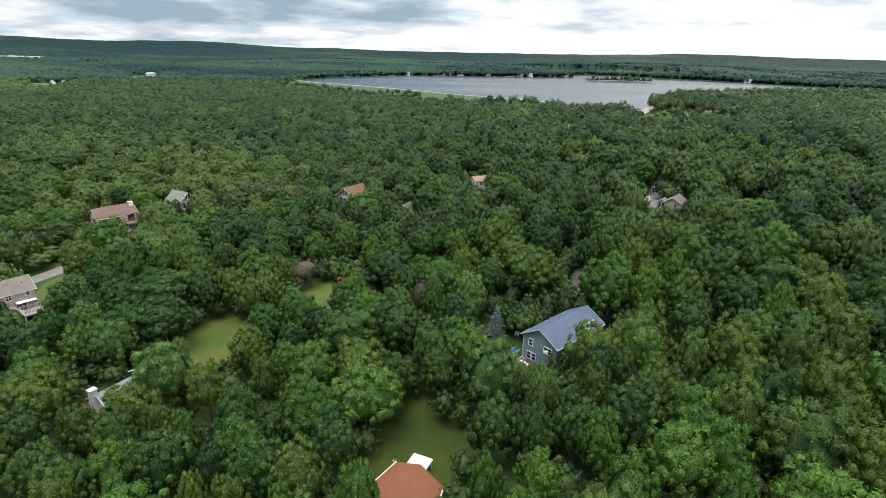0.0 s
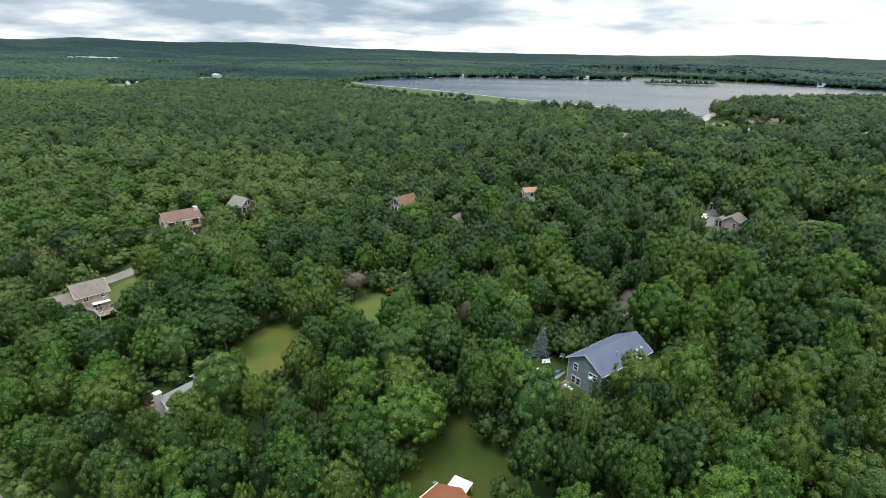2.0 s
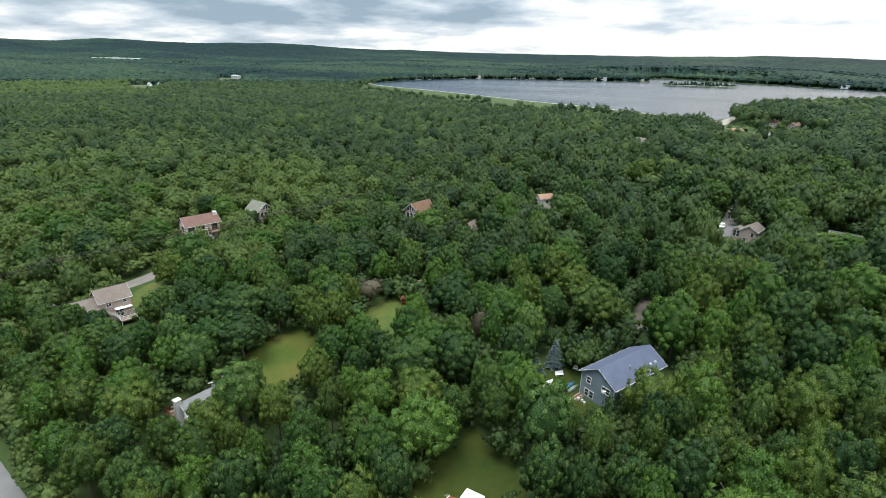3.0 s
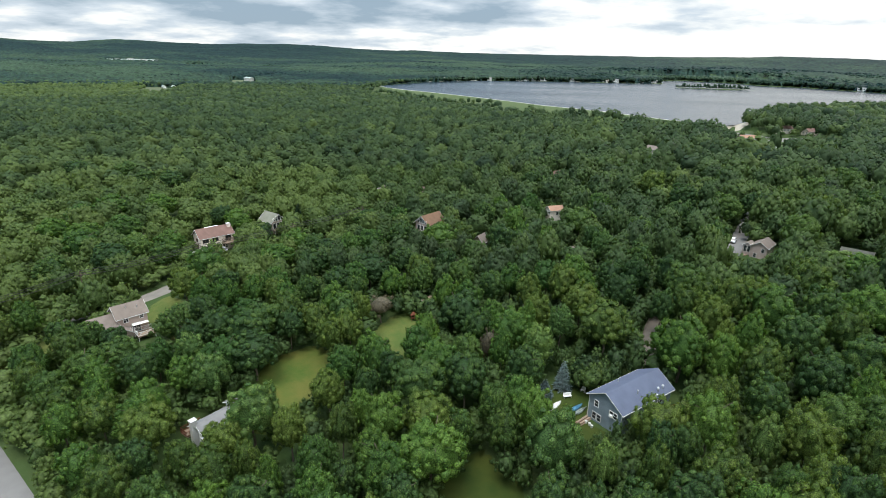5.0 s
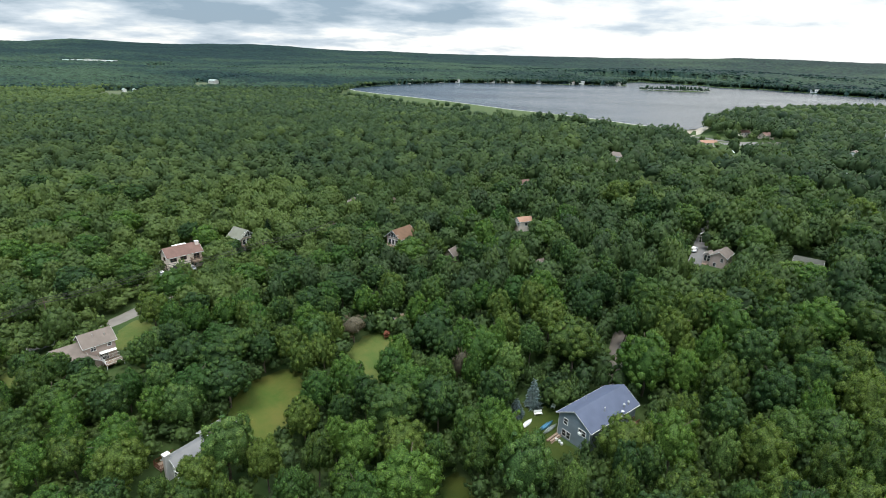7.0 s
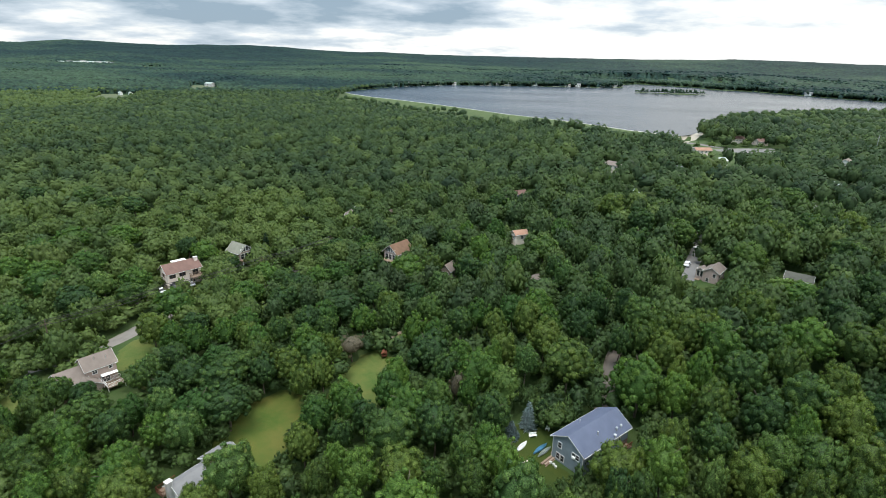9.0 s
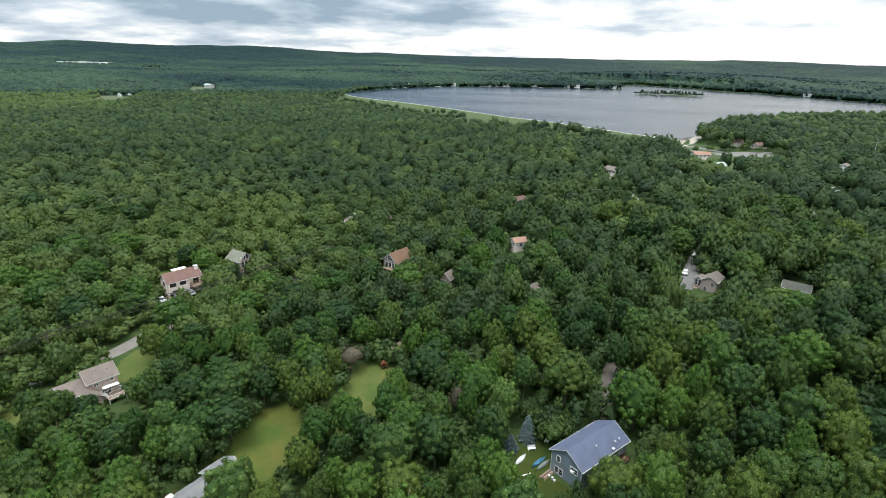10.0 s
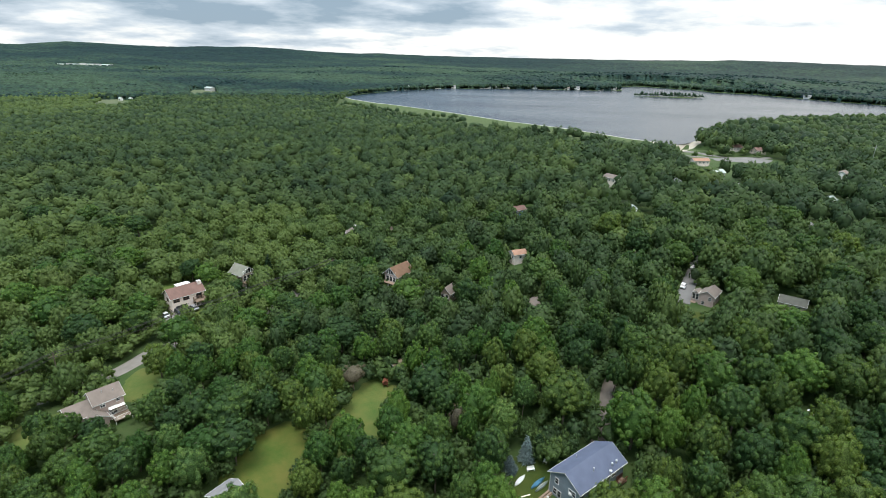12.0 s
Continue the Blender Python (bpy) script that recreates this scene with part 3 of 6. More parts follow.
def crown_arrays(seed, clumps, level, sprays, size, point=0.0, clump_r=0.15, limbs=12, upright=0.0, ragged=0.06, core=2, rounded=0.22):
    """A leafy crown of radius 1 and half-height 1 about its middle: limbs, clumps on the limbs, leaf sprays on the clumps."""
    r = np.random.RandomState(seed)
    reach = limbs_reach(ball_points(limbs, r), r.uniform(0.16, 0.34, limbs), 1.5 / math.sqrt(limbs), 0.64)
    d = ball_points(clumps, r)
    slim = np.array([1.0, 1.0, 1.0 + 0.25 * point])
    lean = np.append(r.uniform(-0.10, 0.10, 2), 0)

    def shape(q, lift):
        v = q * (reach(q) + lift)[:, None] * slim
        v[:, :2] *= 1 - point * np.clip(q[:, 2:], -0.2, 1) * 0.8
        return v + lean * q[:, 2:]

    c = shape(d, r.uniform(-1, 1, clumps) * ragged)
    rad = clump_r * r.uniform(0.65, 1.35, clumps)
    bv, bt = ICO[level]
    iv, it = ICO[core]
    it = it[iv[it].mean(1)[:, 2] > -0.6]
    V, T, N, at = [shape(iv, np.full(len(iv), -0.07))], [it], [iv], len(iv)
    for k in range(clumps):
        v = c[k] + bv * (rad[k] * (1 + r.uniform(-0.18, 0.18, len(bv))))[:, None]
        mid = v[bt].mean(1)
        keep = ((mid - c[k]) @ d[k] > -0.15 * rad[k]) & (mid[:, 2] > -0.66)
        for j in np.where(np.linalg.norm(c - c[k], axis=1) < clump_r * 2.6)[0]:
            if j != k:
                keep &= np.linalg.norm(mid - c[j], axis=1) > rad[j] * 0.82
        use = np.unique(bt[keep])
        if not len(use):
            continue
        back = -np.ones(len(bv), int)
        back[use] = np.arange(len(use))
        V.append(v[use])
        T.append(back[bt[keep]] + at)
        N.append(unit(bv[use] + d[k] * rounded))
        at += len(use)
    m = sprays * 3
    k = r.choice(clumps, m, p=rad ** 2 / (rad ** 2).sum())
    e = unit(r.normal(size=(m, 3)) + d[k] * 0.9 + [0, 0, 0.2])
    p = c[k] + e * (rad[k] * r.uniform(0.92, 1.34, m))[:, None]
    ok = p[:, 2] > -0.68
    for j in range(clumps):
        ok &= np.linalg.norm(p - c[j], axis=1) > rad[j] * 0.84
    p, e, k = p[ok][:sprays], e[ok][:sprays], k[ok][:sprays]
    v, t, n = leaf_sprays(p, unit(e + d[k] * rounded), size, r, upright)
    return np.vstack(V + [v]), np.vstack(T + [t + at]), np.vstack(N + [n])


def dome_arrays(seed, level, sprays, size, bumps, wide=0.42, low=-0.45):
    """A crown seen from afar: one lumpy dome of radius 1 with a few leaf sprays."""
    r = np.random.RandomState(seed)
    reach = limbs_reach(ball_points(bumps, r), r.uniform(0.14, 0.34, bumps), wide)
    bv, bt = ICO[level]
    turn, _ = np.linalg.qr(r.normal(size=(3, 3)))
    bv = unit(bv @ turn + r.normal(scale=0.05, size=bv.shape))
    if np.linalg.det(turn) < 0:
        bt = bt[:, ::-1]

    bt = bt[bv[bt].mean(1)[:, 2] > low]
    use = np.unique(bt)
    back = -np.ones(len(bv), int)
    back[use] = np.arange(len(use))
    v, t = bv[use] * (reach(bv[use]) * (1 + r.uniform(-0.07, 0.07, len(use))))[:, None], back[bt]
    f = np.cross(v[t[:, 1]] - v[t[:, 0]], v[t[:, 2]] - v[t[:, 0]])
    n = np.zeros(v.shape)
    for k in range(3):
        np.add.at(n, t[:, k], f)
    n = unit(unit(n) * 0.8 + unit(v) * 0.3)
    if sprays:
        q = unit(r.normal(size=(sprays, 3)) + [0, 0, 0.35])
        p = q * (reach(q) * r.uniform(0.92, 1.10, sprays))[:, None]
        sv, st, sn = leaf_sprays(p, q, size, r)
        v, t, n = np.vstack([v, sv]), np.vstack([t, st + len(v)]), np.vstack([n, sn])
    return v, t, n


def trunk_bm(seed, height, r0, crown_z, crown_r):
    r = random.Random(seed)
    bm = bmesh.new()
    p, rad = Vector((0, 0, -0.4)), r0
    steps = 4
    for i in range(steps):
        q = Vector((r.uniform(-0.25, 0.25), r.uniform(-0.25, 0.25), (i + 1) * height / steps))
        tube(bm, p, q, rad, rad * 0.78, 7, cap=i == 0)
        p, rad = q, rad * 0.78
        if i >= 1:
            for k in range(2):
                a = r.uniform(0, 6.28)
                e = p + Vector((math.cos(a) * crown_r * 0.6, math.sin(a) * crown_r * 0.6, r.uniform(1.0, 2.2)))
                tube(bm, p, e, rad * 0.55, 0.04, 5, cap=False)
    return bm


TREE_H, TREE_R = 11.0, 4.4


def make_tree(name, seed, label, mat, clumps, sprays, size, point, clump_r, upright, ragged, limbs):
    tree = tagged(new(name), label, "tree", "broadleaved trees of the wood")
    part("trunk", trunk_bm(seed, 8.0, 0.24, 7.0, TREE_R), M_BARK, tree)
    v, t, n = crown_arrays(seed, clumps, 1, sprays, size, point, clump_r, limbs, upright, ragged)
    v = v * [TREE_R, TREE_R, 4.6] + [0, 0, TREE_H - 4.5]
    me = fast_mesh("crown", v, t, None, None, n)
    me.materials.append(mat)
    crown = new("crown", me)
    crown.parent = tree
    return tree


# name, label, leaves; clumps, sprays, spray size, pointedness, clump size, upright growth, raggedness, limbs
KINDS = [("oak_tree", "broad oak tree in full dark green summer leaf", M_OAK, 120, 2600, 0.034, 0.0, 0.115, 0.0, 0.07, 13),
         ("oak_tree", "round-headed oak tree with dense mid-green leaves", M_OAK, 105, 2600, 0.036, 0.05, 0.125, 0.0, 0.07, 10),
         ("maple_tree", "maple tree with a tall bright green crown", M_LEAF, 95, 2600, 0.040, 0.30, 0.12, 0.5, 0.07, 12),
         ("maple_tree", "wide maple tree with layered green foliage", M_LEAF, 100, 2600, 0.038, 0.08, 0.125, 0.2, 0.09, 9),
         ("birch_tree", "slender birch tree with light green leaves", M_PALE, 95, 2600, 0.036, 0.22, 0.12, 0.4, 0.08, 12),
         ("hickory_tree", "hickory tree with an uneven yellowish green crown", M_OLIVE, 85, 2600, 0.038, 0.10, 0.13, 0.2, 0.11, 8),
         ("withered_tree", "thin tree with dull brownish grey withered leaves", M_DULL, 40, 1500, 0.034, 0.10, 0.09, 0.6, 0.20, 8)]
TEMPLATES = []

# the larger crowns that stand out, kind by kind, as x, y, crown radius
DARK_OAKS_WEST = [(-176.4, 218.5, 5.8), (-160.8, 211.3, 5.8), (-147.8, 208.9, 5.8), (-103.9, 118.1, 5.6), (-101.5, 167.7, 4.2), (-94.9, 126.5, 4.4), (-73.8, 65.1, 3.1), (-70.6, 77.0, 4.0), (-68.5, 111.6, 3.7), (-66.5, 87.9, 3.7), (-63.6, 72.7, 3.6), (-58.7, 143.9, 4.2), (-53.9, 140.1, 4.2), (-51.3, 88.2, 4.9), (-51.0, 172.1, 4.3), (-50.3, 93.5, 4.6), (-49.7, 53.4, 2.9), (-46.4, 81.6, 4.4), (-36.9, 126.8, 5.6), (-24.2, 48.2, 2.1)]
DARK_OAKS_EAST = [(-22.3, 121.9, 3.6), (-14.4, 76.8, 5.6), (-11.8, 51.3, 3.2), (-3.3, 153.3, 4.8), (-1.2, 72.0, 2.9), (20.3, 167.9, 5.2), (22.5, 64.7, 2.3), (35.4, 57.7, 2.4), (38.2, 127.9, 3.6), (40.3, 77.1, 3.7), (52.8, 96.2, 5.2), (60.6, 88.5, 5.1), (70.7, 85.9, 3.6), (80.3, 190.2, 5.7), (87.4, 123.0, 5.3), (100.5, 227.3, 5.8), (108.7, 215.0, 5.8), (112.6, 163.9, 5.8), (128.3, 228.6, 5.8)]
OAKS_WEST = [(-79.0, 152.5, 3.4), (-85.5, 80.5, 3.0), (-80.2, 81.2, 3.0), (-75.2, 81.8, 2.7), (-198.6, 216.5, 5.8), (-115.4, 110.0, 4.4), (-72.6, 70.9, 3.7), (-64.2, 95.2, 3.4), (-60.7, 85.1, 3.5), (-58.4, 89.3, 4.1), (-52.9, 128.4, 4.4), (-47.9, 111.3, 3.1), (-38.3, 44.3, 3.2), (-35.6, 155.9, 4.3), (-29.5, 47.6, 3.7), (-29.4, 135.0, 4.7), (-23.4, 76.6, 2.5), (-19.8, 54.0, 2.2), (-17.3, 133.4, 3.4), (-12.7, 126.2, 3.7), (-10.4, 105.1, 5.6), (-10.2, 179.5, 4.7), (-6.7, 79.2, 4.2), (-6.0, 67.3, 2.4), (-4.2, 119.9, 3.9), (3.4, 83.0, 3.9)]
OAKS_EAST = [(-20.5, 82.0, 2.7), (32.4, 110.5, 2.8), (6.3, 227.4, 5.8), (7.0, 53.8, 3.1), (11.1, 51.6, 2.3), (16.7, 53.5, 3.1), (23.2, 153.4, 4.1), (24.5, 126.9, 3.8), (25.9, 65.8, 2.5), (33.0, 138.1, 4.0), (36.8, 158.8, 4.7), (42.2, 57.2, 3.3), (48.5, 73.6, 3.8), (50.7, 173.8, 4.7), (51.4, 83.7, 4.3), (54.9, 72.7, 4.3), (55.6, 153.4, 4.5), (58.2, 196.5, 5.5), (63.1, 109.5, 4.6), (68.5, 183.9, 5.8), (80.3, 158.4, 5.8), (96.5, 125.4, 4.5), (104.3, 140.1, 4.9), (117.1, 190.9, 5.8)]
MAPLES = [(-64.3, 103.8, 3.1), (-64.2, 64.0, 3.2), (-63.3, 77.6, 3.0), (-55.5, 73.7, 3.0), (-40.0, 176.4, 4.3), (-30.3, 53.4, 2.1), (-25.6, 88.0, 3.6), (-7.9, 42.7, 2.8), (-5.7, 190.5, 3.7), (-1.0, 91.3, 2.5), (-0.5, 171.4, 4.7), (2.2, 156.1, 3.8), (3.5, 104.2, 2.5), (4.8, 192.1, 4.0), (5.3, 44.6, 2.1), (9.6, 153.3, 3.4), (17.3, 119.1, 3.6), (18.4, 49.5, 2.7), (20.1, 43.5, 3.1), (30.0, 41.7, 2.7), (32.3, 93.3, 5.6), (45.6, 97.4, 3.2), (55.9, 79.4, 3.1)]
WIDE_MAPLES_WEST = [(-144.8, 155.1, 5.0), (-141.2, 165.8, 5.8), (-138.5, 136.9, 5.1), (-128.3, 137.4, 5.7), (-126.6, 170.0, 5.7), (-121.9, 128.6, 5.4), (-121.0, 144.1, 5.7), (-100.6, 137.9, 4.5), (-93.1, 163.1, 4.5), (-78.8, 120.8, 4.9), (-65.0, 146.7, 4.4), (-64.8, 58.0, 3.1), (-64.2, 130.8, 5.2), (-57.5, 113.9, 3.8), (-56.3, 65.5, 3.0), (-55.6, 61.3, 3.4), (-51.3, 80.4, 4.1), (-48.4, 144.2, 4.2), (-43.2, 150.3, 4.5)]
WIDE_MAPLES_EAST = [(-9.8, 60.4, 5.2), (-29.0, 81.2, 3.5), (-24.6, 56.1, 3.0), (-23.2, 83.6, 3.1), (-22.6, 69.9, 2.2), (-22.3, 151.7, 5.8), (-19.6, 47.2, 3.5), (-17.7, 67.1, 3.7), (-16.6, 89.3, 3.4), (-15.2, 42.5, 1.6), (-3.4, 105.1, 3.2), (2.4, 74.9, 3.2), (5.2, 70.4, 3.8), (11.3, 45.3, 2.5), (26.8, 47.2, 4.3), (28.0, 186.0, 4.5), (30.3, 70.0, 4.2), (31.1, 47.0, 3.2), (73.4, 111.1, 5.6), (85.0, 135.9, 5.6)]
BIRCHES = [(-37.8, 63.8, 4.7), (-106.0, 130.8, 4.4), (-73.9, 137.4, 3.8), (-35.9, 101.6, 3.6), (-31.8, 42.1, 2.1), (-11.3, 145.0, 3.6), (5.7, 92.0, 3.7), (7.4, 62.5, 4.6), (10.8, 102.2, 3.1), (14.0, 60.9, 1.8), (24.8, 145.7, 3.6), (37.1, 67.9, 2.5), (82.3, 142.2, 4.5)]
HICKORIES_WEST = [(-118.6, 186.5, 5.7), (-79.5, 75.4, 3.4), (-75.7, 105.8, 4.2), (-51.6, 58.8, 4.2), (-48.1, 101.4, 3.4), (-43.0, 54.4, 2.5), (-40.2, 97.6, 3.5), (-40.0, 59.4, 3.4), (-38.4, 42.0, 2.5), (-38.0, 52.9, 3.3), (-34.9, 55.8, 2.1), (-34.8, 90.7, 3.0), (-32.8, 104.2, 2.9), (-31.8, 94.2, 3.4), (-31.2, 62.7, 2.9), (-29.0, 73.4, 3.1), (-24.1, 42.3, 1.7), (-23.9, 64.7, 2.5), (-20.8, 42.4, 1.9), (-16.0, 158.1, 3.9), (0.7, 67.0, 3.2), (4.2, 117.3, 3.4), (6.0, 107.2, 3.6), (11.9, 120.4, 4.2)]
HICKORIES_EAST = [(36.2, 53.6, 3.6), (39.9, 95.2, 2.2), (63.3, 100.3, 4.1), (19.6, 100.8, 5.6), (20.4, 60.1, 2.3), (22.9, 69.5, 4.4), (28.8, 58.9, 3.9), (33.7, 76.7, 3.0), (40.2, 105.8, 4.2), (40.4, 59.7, 3.4), (40.7, 48.1, 5.6), (42.8, 68.4, 4.0), (43.8, 86.5, 4.3), (48.9, 53.2, 3.4), (49.2, 58.2, 3.9), (49.9, 65.1, 3.0), (51.2, 212.9, 5.6), (52.7, 117.4, 3.8), (57.0, 66.4, 3.0), (61.9, 73.1, 4.0), (64.3, 81.4, 4.4), (66.2, 122.1, 5.6), (69.0, 92.9, 3.8), (81.9, 107.6, 5.5), (90.0, 190.4, 5.8), (96.7, 179.9, 5.2), (130.0, 193.5, 5.8)]
WITHERED = [(-29.6, 109.8, 3.5), (-3.6, 93.1, 2.1)]
KNOWN = {}
for kind, trees in ((0, DARK_OAKS_WEST + DARK_OAKS_EAST), (1, OAKS_WEST + OAKS_EAST), (2, MAPLES), (3, WIDE_MAPLES_WEST + WIDE_MAPLES_EAST), (4, BIRCHES), (5, HICKORIES_WEST + HICKORIES_EAST), (6, WITHERED)):
    for tree in trees:
        KNOWN[tree] = kind
# trees that stand taller or lower than their neighbours
TALLER = {(-86, 80): 1.0, (-80, 81): 0.96, (-75, 82): 0.82, (85, 136): 0.84, (82, 142): 0.78, (87, 123): 0.92, (-30, 110): 0.72, (7, 62): 1.12, (-26, 88): 0.9, (-38, 64): 1.12, (-8, 43): 1.12, (-71, 77): 0.84, (-40, 59): 0.93, (23, 70): 0.95}
# open ground: two ends and a reach
OPEN = [(15.5, 147, 16.9, 156, 1.6), (54, 181, 57.9, 193, 1.8), (29.5, 74.5, 31.5, 84, 2.3), (-4, 40, -2.6, 58, 5.4), (-2.6, 58, -2.4, 66, 2.6), (-39.5, 75, -39, 88, 4.9), (-25.5, 89, -24, 109, 4.6), (10, 75, 10.5, 86, 3.6), (12, 70, 18, 71, 3.0), (15, 79, 28, 88, 5.0), (27, 96, 29.6, 104, 1.3), (29.6, 104, 32.4, 115, 2.2)]
OPEN += [(-20.6, 116, -19.9, 119.5, 1.0), (-30.6, 158, -29.6, 166, 0.9), (-72, 84, -82, 92, 5.5), (-76, 96, -82, 106, 4.5), (-91, 75, -91.5, 89, 3.4), (-88.5, 107, -86.5, 121, 4.4), (-88, 139, -94, 150, 5.5), (-108, 157, -99, 160, 6.4), (-77, 160, -83, 167, 1.8),
        (-49.5, 62, -44, 73, 3.2), (-9, 153, -11, 161, 2.4), (69, 155, 74, 162, 5.2), (57, 131, 66, 151, 1.7), (62, 156, 68, 172, 4.8), (69, 173, 77, 188, 1.5), (88, 144, 97, 160, 5.0), (71, 100, 73.6, 105.5, 2.2), (12.8, 180, 14, 195, 3.4),
        (-57, 208, -57, 214, 1.5), (-47, 235, -46, 238, 0.5)]
OPEN_FAR = [(70, 240, 72, 258, 4.0), (76, 305, 77, 327, 4.5), (19, 246, 20, 258, 3.0), (139, 217, 143, 235, 4.5), (175, 268, 180, 289, 5.0), (139, 296, 143, 316, 4.0), (147, 336, 151, 361, 5.0),
            (163, 210, 168, 229, 4.5), (226, 340, 232, 365, 5.0), (152, 380, 158, 408, 6.0), (166, 408, 178, 490, 20.0), (196, 400, 224, 470, 17.0), (110, 298, 112, 317, 3.0), (-28, 222, 10, 238, 2.0),
            (-560, 985, -575, 1100, 22.0), (-575, 800, -612, 890, 20.0), (290, 395, 296, 440, 5.0)]
SHRUBS = [(13.0, 66.5, 1.7), (15.6, 67.4, 1.5), (10.8, 67.6, 1.8), (12.4, 69.4, 1.2), (17.8, 72.2, 1.3), (31.0, 80.0, 1.7), (32.0, 84.5, 1.9), (29.5, 90.0, 1.7), (33, 80, 2.0), (-92.5, 99.5, 2.5), (-90.4, 102.6, 2.4), (-95.5, 95.5, 2.6), (-88.6, 105.0, 1.7), (-74.3, 84.6, 1.8), (-75.5, 82.6, 2.4), (-79.5, 79.8, 2.6)]
SHRUBS += [(-71, 81, 2.4), (-94.5, 97, 2.6), (-98, 93, 2.8), (-104, 90, 3.2), (-101, 90.5, 2.6), (-108, 88, 3.0), (-86, 92, 2.4), (-70, 104, 3.0), (15, 69.5, 1.8), (17.5, 69.8, 1.6), (30.8, 81, 1.8), (192, 480, 3.4), (203, 481, 3.0), (212, 484, 3.6), (222, 486, 3.8), (232, 480, 3.6), (176, 470, 2.6)]
# a tall clump beside the beach and single trees on it
BEACH_TREES = [(130, 426, 4.6), (136, 434, 5.0), (142, 446, 5.2), (148, 453, 4.8), (154, 461, 4.6), (140, 430, 4.2), (151, 444, 4.4), (133, 441, 4.4), (195, 496, 4.2), (201, 503, 4.6), (212, 492, 3.8), (226, 488, 3.8), (233, 503, 4.4), (246, 496, 4.4)]
PLANT = random.Random(7)


class Spots:
    """Keeps trunks apart."""

    def __init__(self):
        self.cells = {}

    def free(self, x, y, r, close=0.62):
        i, j = int(x // 12), int(y // 12)
        for a in (i - 1, i, i + 1):
            for b in (j - 1, j, j + 1):
                for u, v, w in self.cells.get((a, b), ()):
                    if (u - x) ** 2 + (v - y) ** 2 < (close * (r + w)) ** 2:
                        return False
        return True

    def add(self, x, y, r):
        self.cells.setdefault((int(x // 12), int(y // 12)), []).append((x, y, r))


def near_open(px, py):
    """Distance to the nearest open ground."""
    best = np.full(px.shape, 1e9)
    # the clearings farther off reach some way south of their houses
    far = [(x0 * (1 - 6 / math.hypot(x0, y0)), y0 * (1 - 6 / math.hypot(x0, y0)), x1, y1, w) for x0, y0, x1, y1, w in OPEN_FAR]
    for x0, y0, x1, y1, w in OPEN + far:
        best = np.minimum(best, poly_dist(px, py, [(x0, y0), (x1, y1 + 0.01)], closed=False) - w)
    return best


# far meadows, as middle, half length, half width, turn
FIELDS = [(-1610, 2150, 95, 45, 37.4), (-562, 1065, 24, 80, 27.5), (-628, 868, 22, 30, 37), (-800, 2000, 50, 60, 21.8), (-1340, 2150, 30, 60, 32)]


def in_field(px, py):
    hit = np.zeros(px.shape, bool)
    for x, y, a, b, turn in FIELDS:
        c, s = math.cos(radians(turn)), math.sin(radians(turn))
        u, v = (px - x) * c + (py - y) * s, -(px - x) * s + (py - y) * c
        hit |= (np.abs(u) < a) & (np.abs(v) < b)
    return hit


def make_fields():
    for x, y, a, b, turn in FIELDS:
        c, s = math.cos(radians(turn)), math.sin(radians(turn))
        out = [(x + u * c - v * s, y + u * s + v * c) for u, v in ((-a, -b), (a, -b), (a, b), (-a, b))]
        sheet("meadow", out, M_MEADOW, 0.6, 8.0, "pale mown meadow among distant woods", "meadow")


def plan_woods():
    spots, chosen = Spots(), []
    for x, y, r in KNOWN:
        spots.add(x, y, r)
        chosen.append((x, y, r))
    for x, y, r in BEACH_TREES:
        spots.add(x, y, r)
        chosen.append((x, y, r))
    rs = np.random.RandomState(21)
    far_r = 1150.0
    n = 95000
    u = np.sqrt(rs.uniform((25 / far_r) ** 2, 1, n)) * far_r
    a = np.radians(np.where(u < 260, rs.uniform(-62, 52, n), rs.uniform(-51, 46, n)))
    X, Y = u * np.sin(a), u * np.cos(a)
    lane_d = poly_dist(X, Y, LANE, closed=False)
    ok = (near_open(X, Y) > 2.2) & ~in_field(X, Y) & (lane_d > np.where(Y > 130, 1.2, 3.4)) & (poly_dist(X, Y, POLES, closed=False) > np.where(Y > 125, 2.2, 5.0)) & (poly_dist(X, Y, ROAD, closed=False) > 9.0) & (poly_dist(X, Y, LAKE) > 4) & ((poly_dist(X, Y, DAM, closed=False) > 22 + 7 * waves(X, Y, 0.03, 2)) | (Y > 920))
    sz = np.where(u < 170, 0.74 + 0.55 * rs.beta(1.6, 2.2, n), 0.84 + (0.60 + 0.48 * smooth(230, 330, u)) * rs.beta(1.5, 1.9, n))
    clear = near_open(X, Y)
    for x, y, s, dist, room in zip(X[ok], Y[ok], sz[ok], u[ok], clear[ok]):
        r = TREE_R * s * (0.92 + 0.0022 * min(60, max(-50, x)))
        if room > 0.8 * r and spots.free(x, y, r, 0.69 if dist < 200 else 0.64):
            spots.add(x, y, r)
            chosen.append((float(x), float(y), float(r)))
    # lower growth in the gaps that remain
    n = 14000
    u = np.sqrt(rs.uniform((28 / 210) ** 2, 1, n)) * 210
    a = np.radians(rs.uniform(-60, 50, n))
    X, Y = u * np.sin(a), u * np.cos(a)
    ok = (near_open(X, Y) > 0.6) & (poly_dist(X, Y, ROAD, closed=False) > 5.6) & (poly_dist(X, Y, LANE, closed=False) > 3.2)
    small = []
    for x, y, r in zip(X[ok], Y[ok], rs.uniform(1.5, 2.9, ok.sum())):
        if spots.free(x, y, r, 0.48):
            spots.add(x, y, r)
            small.append((float(x), float(y), float(r)))
    return chosen, small


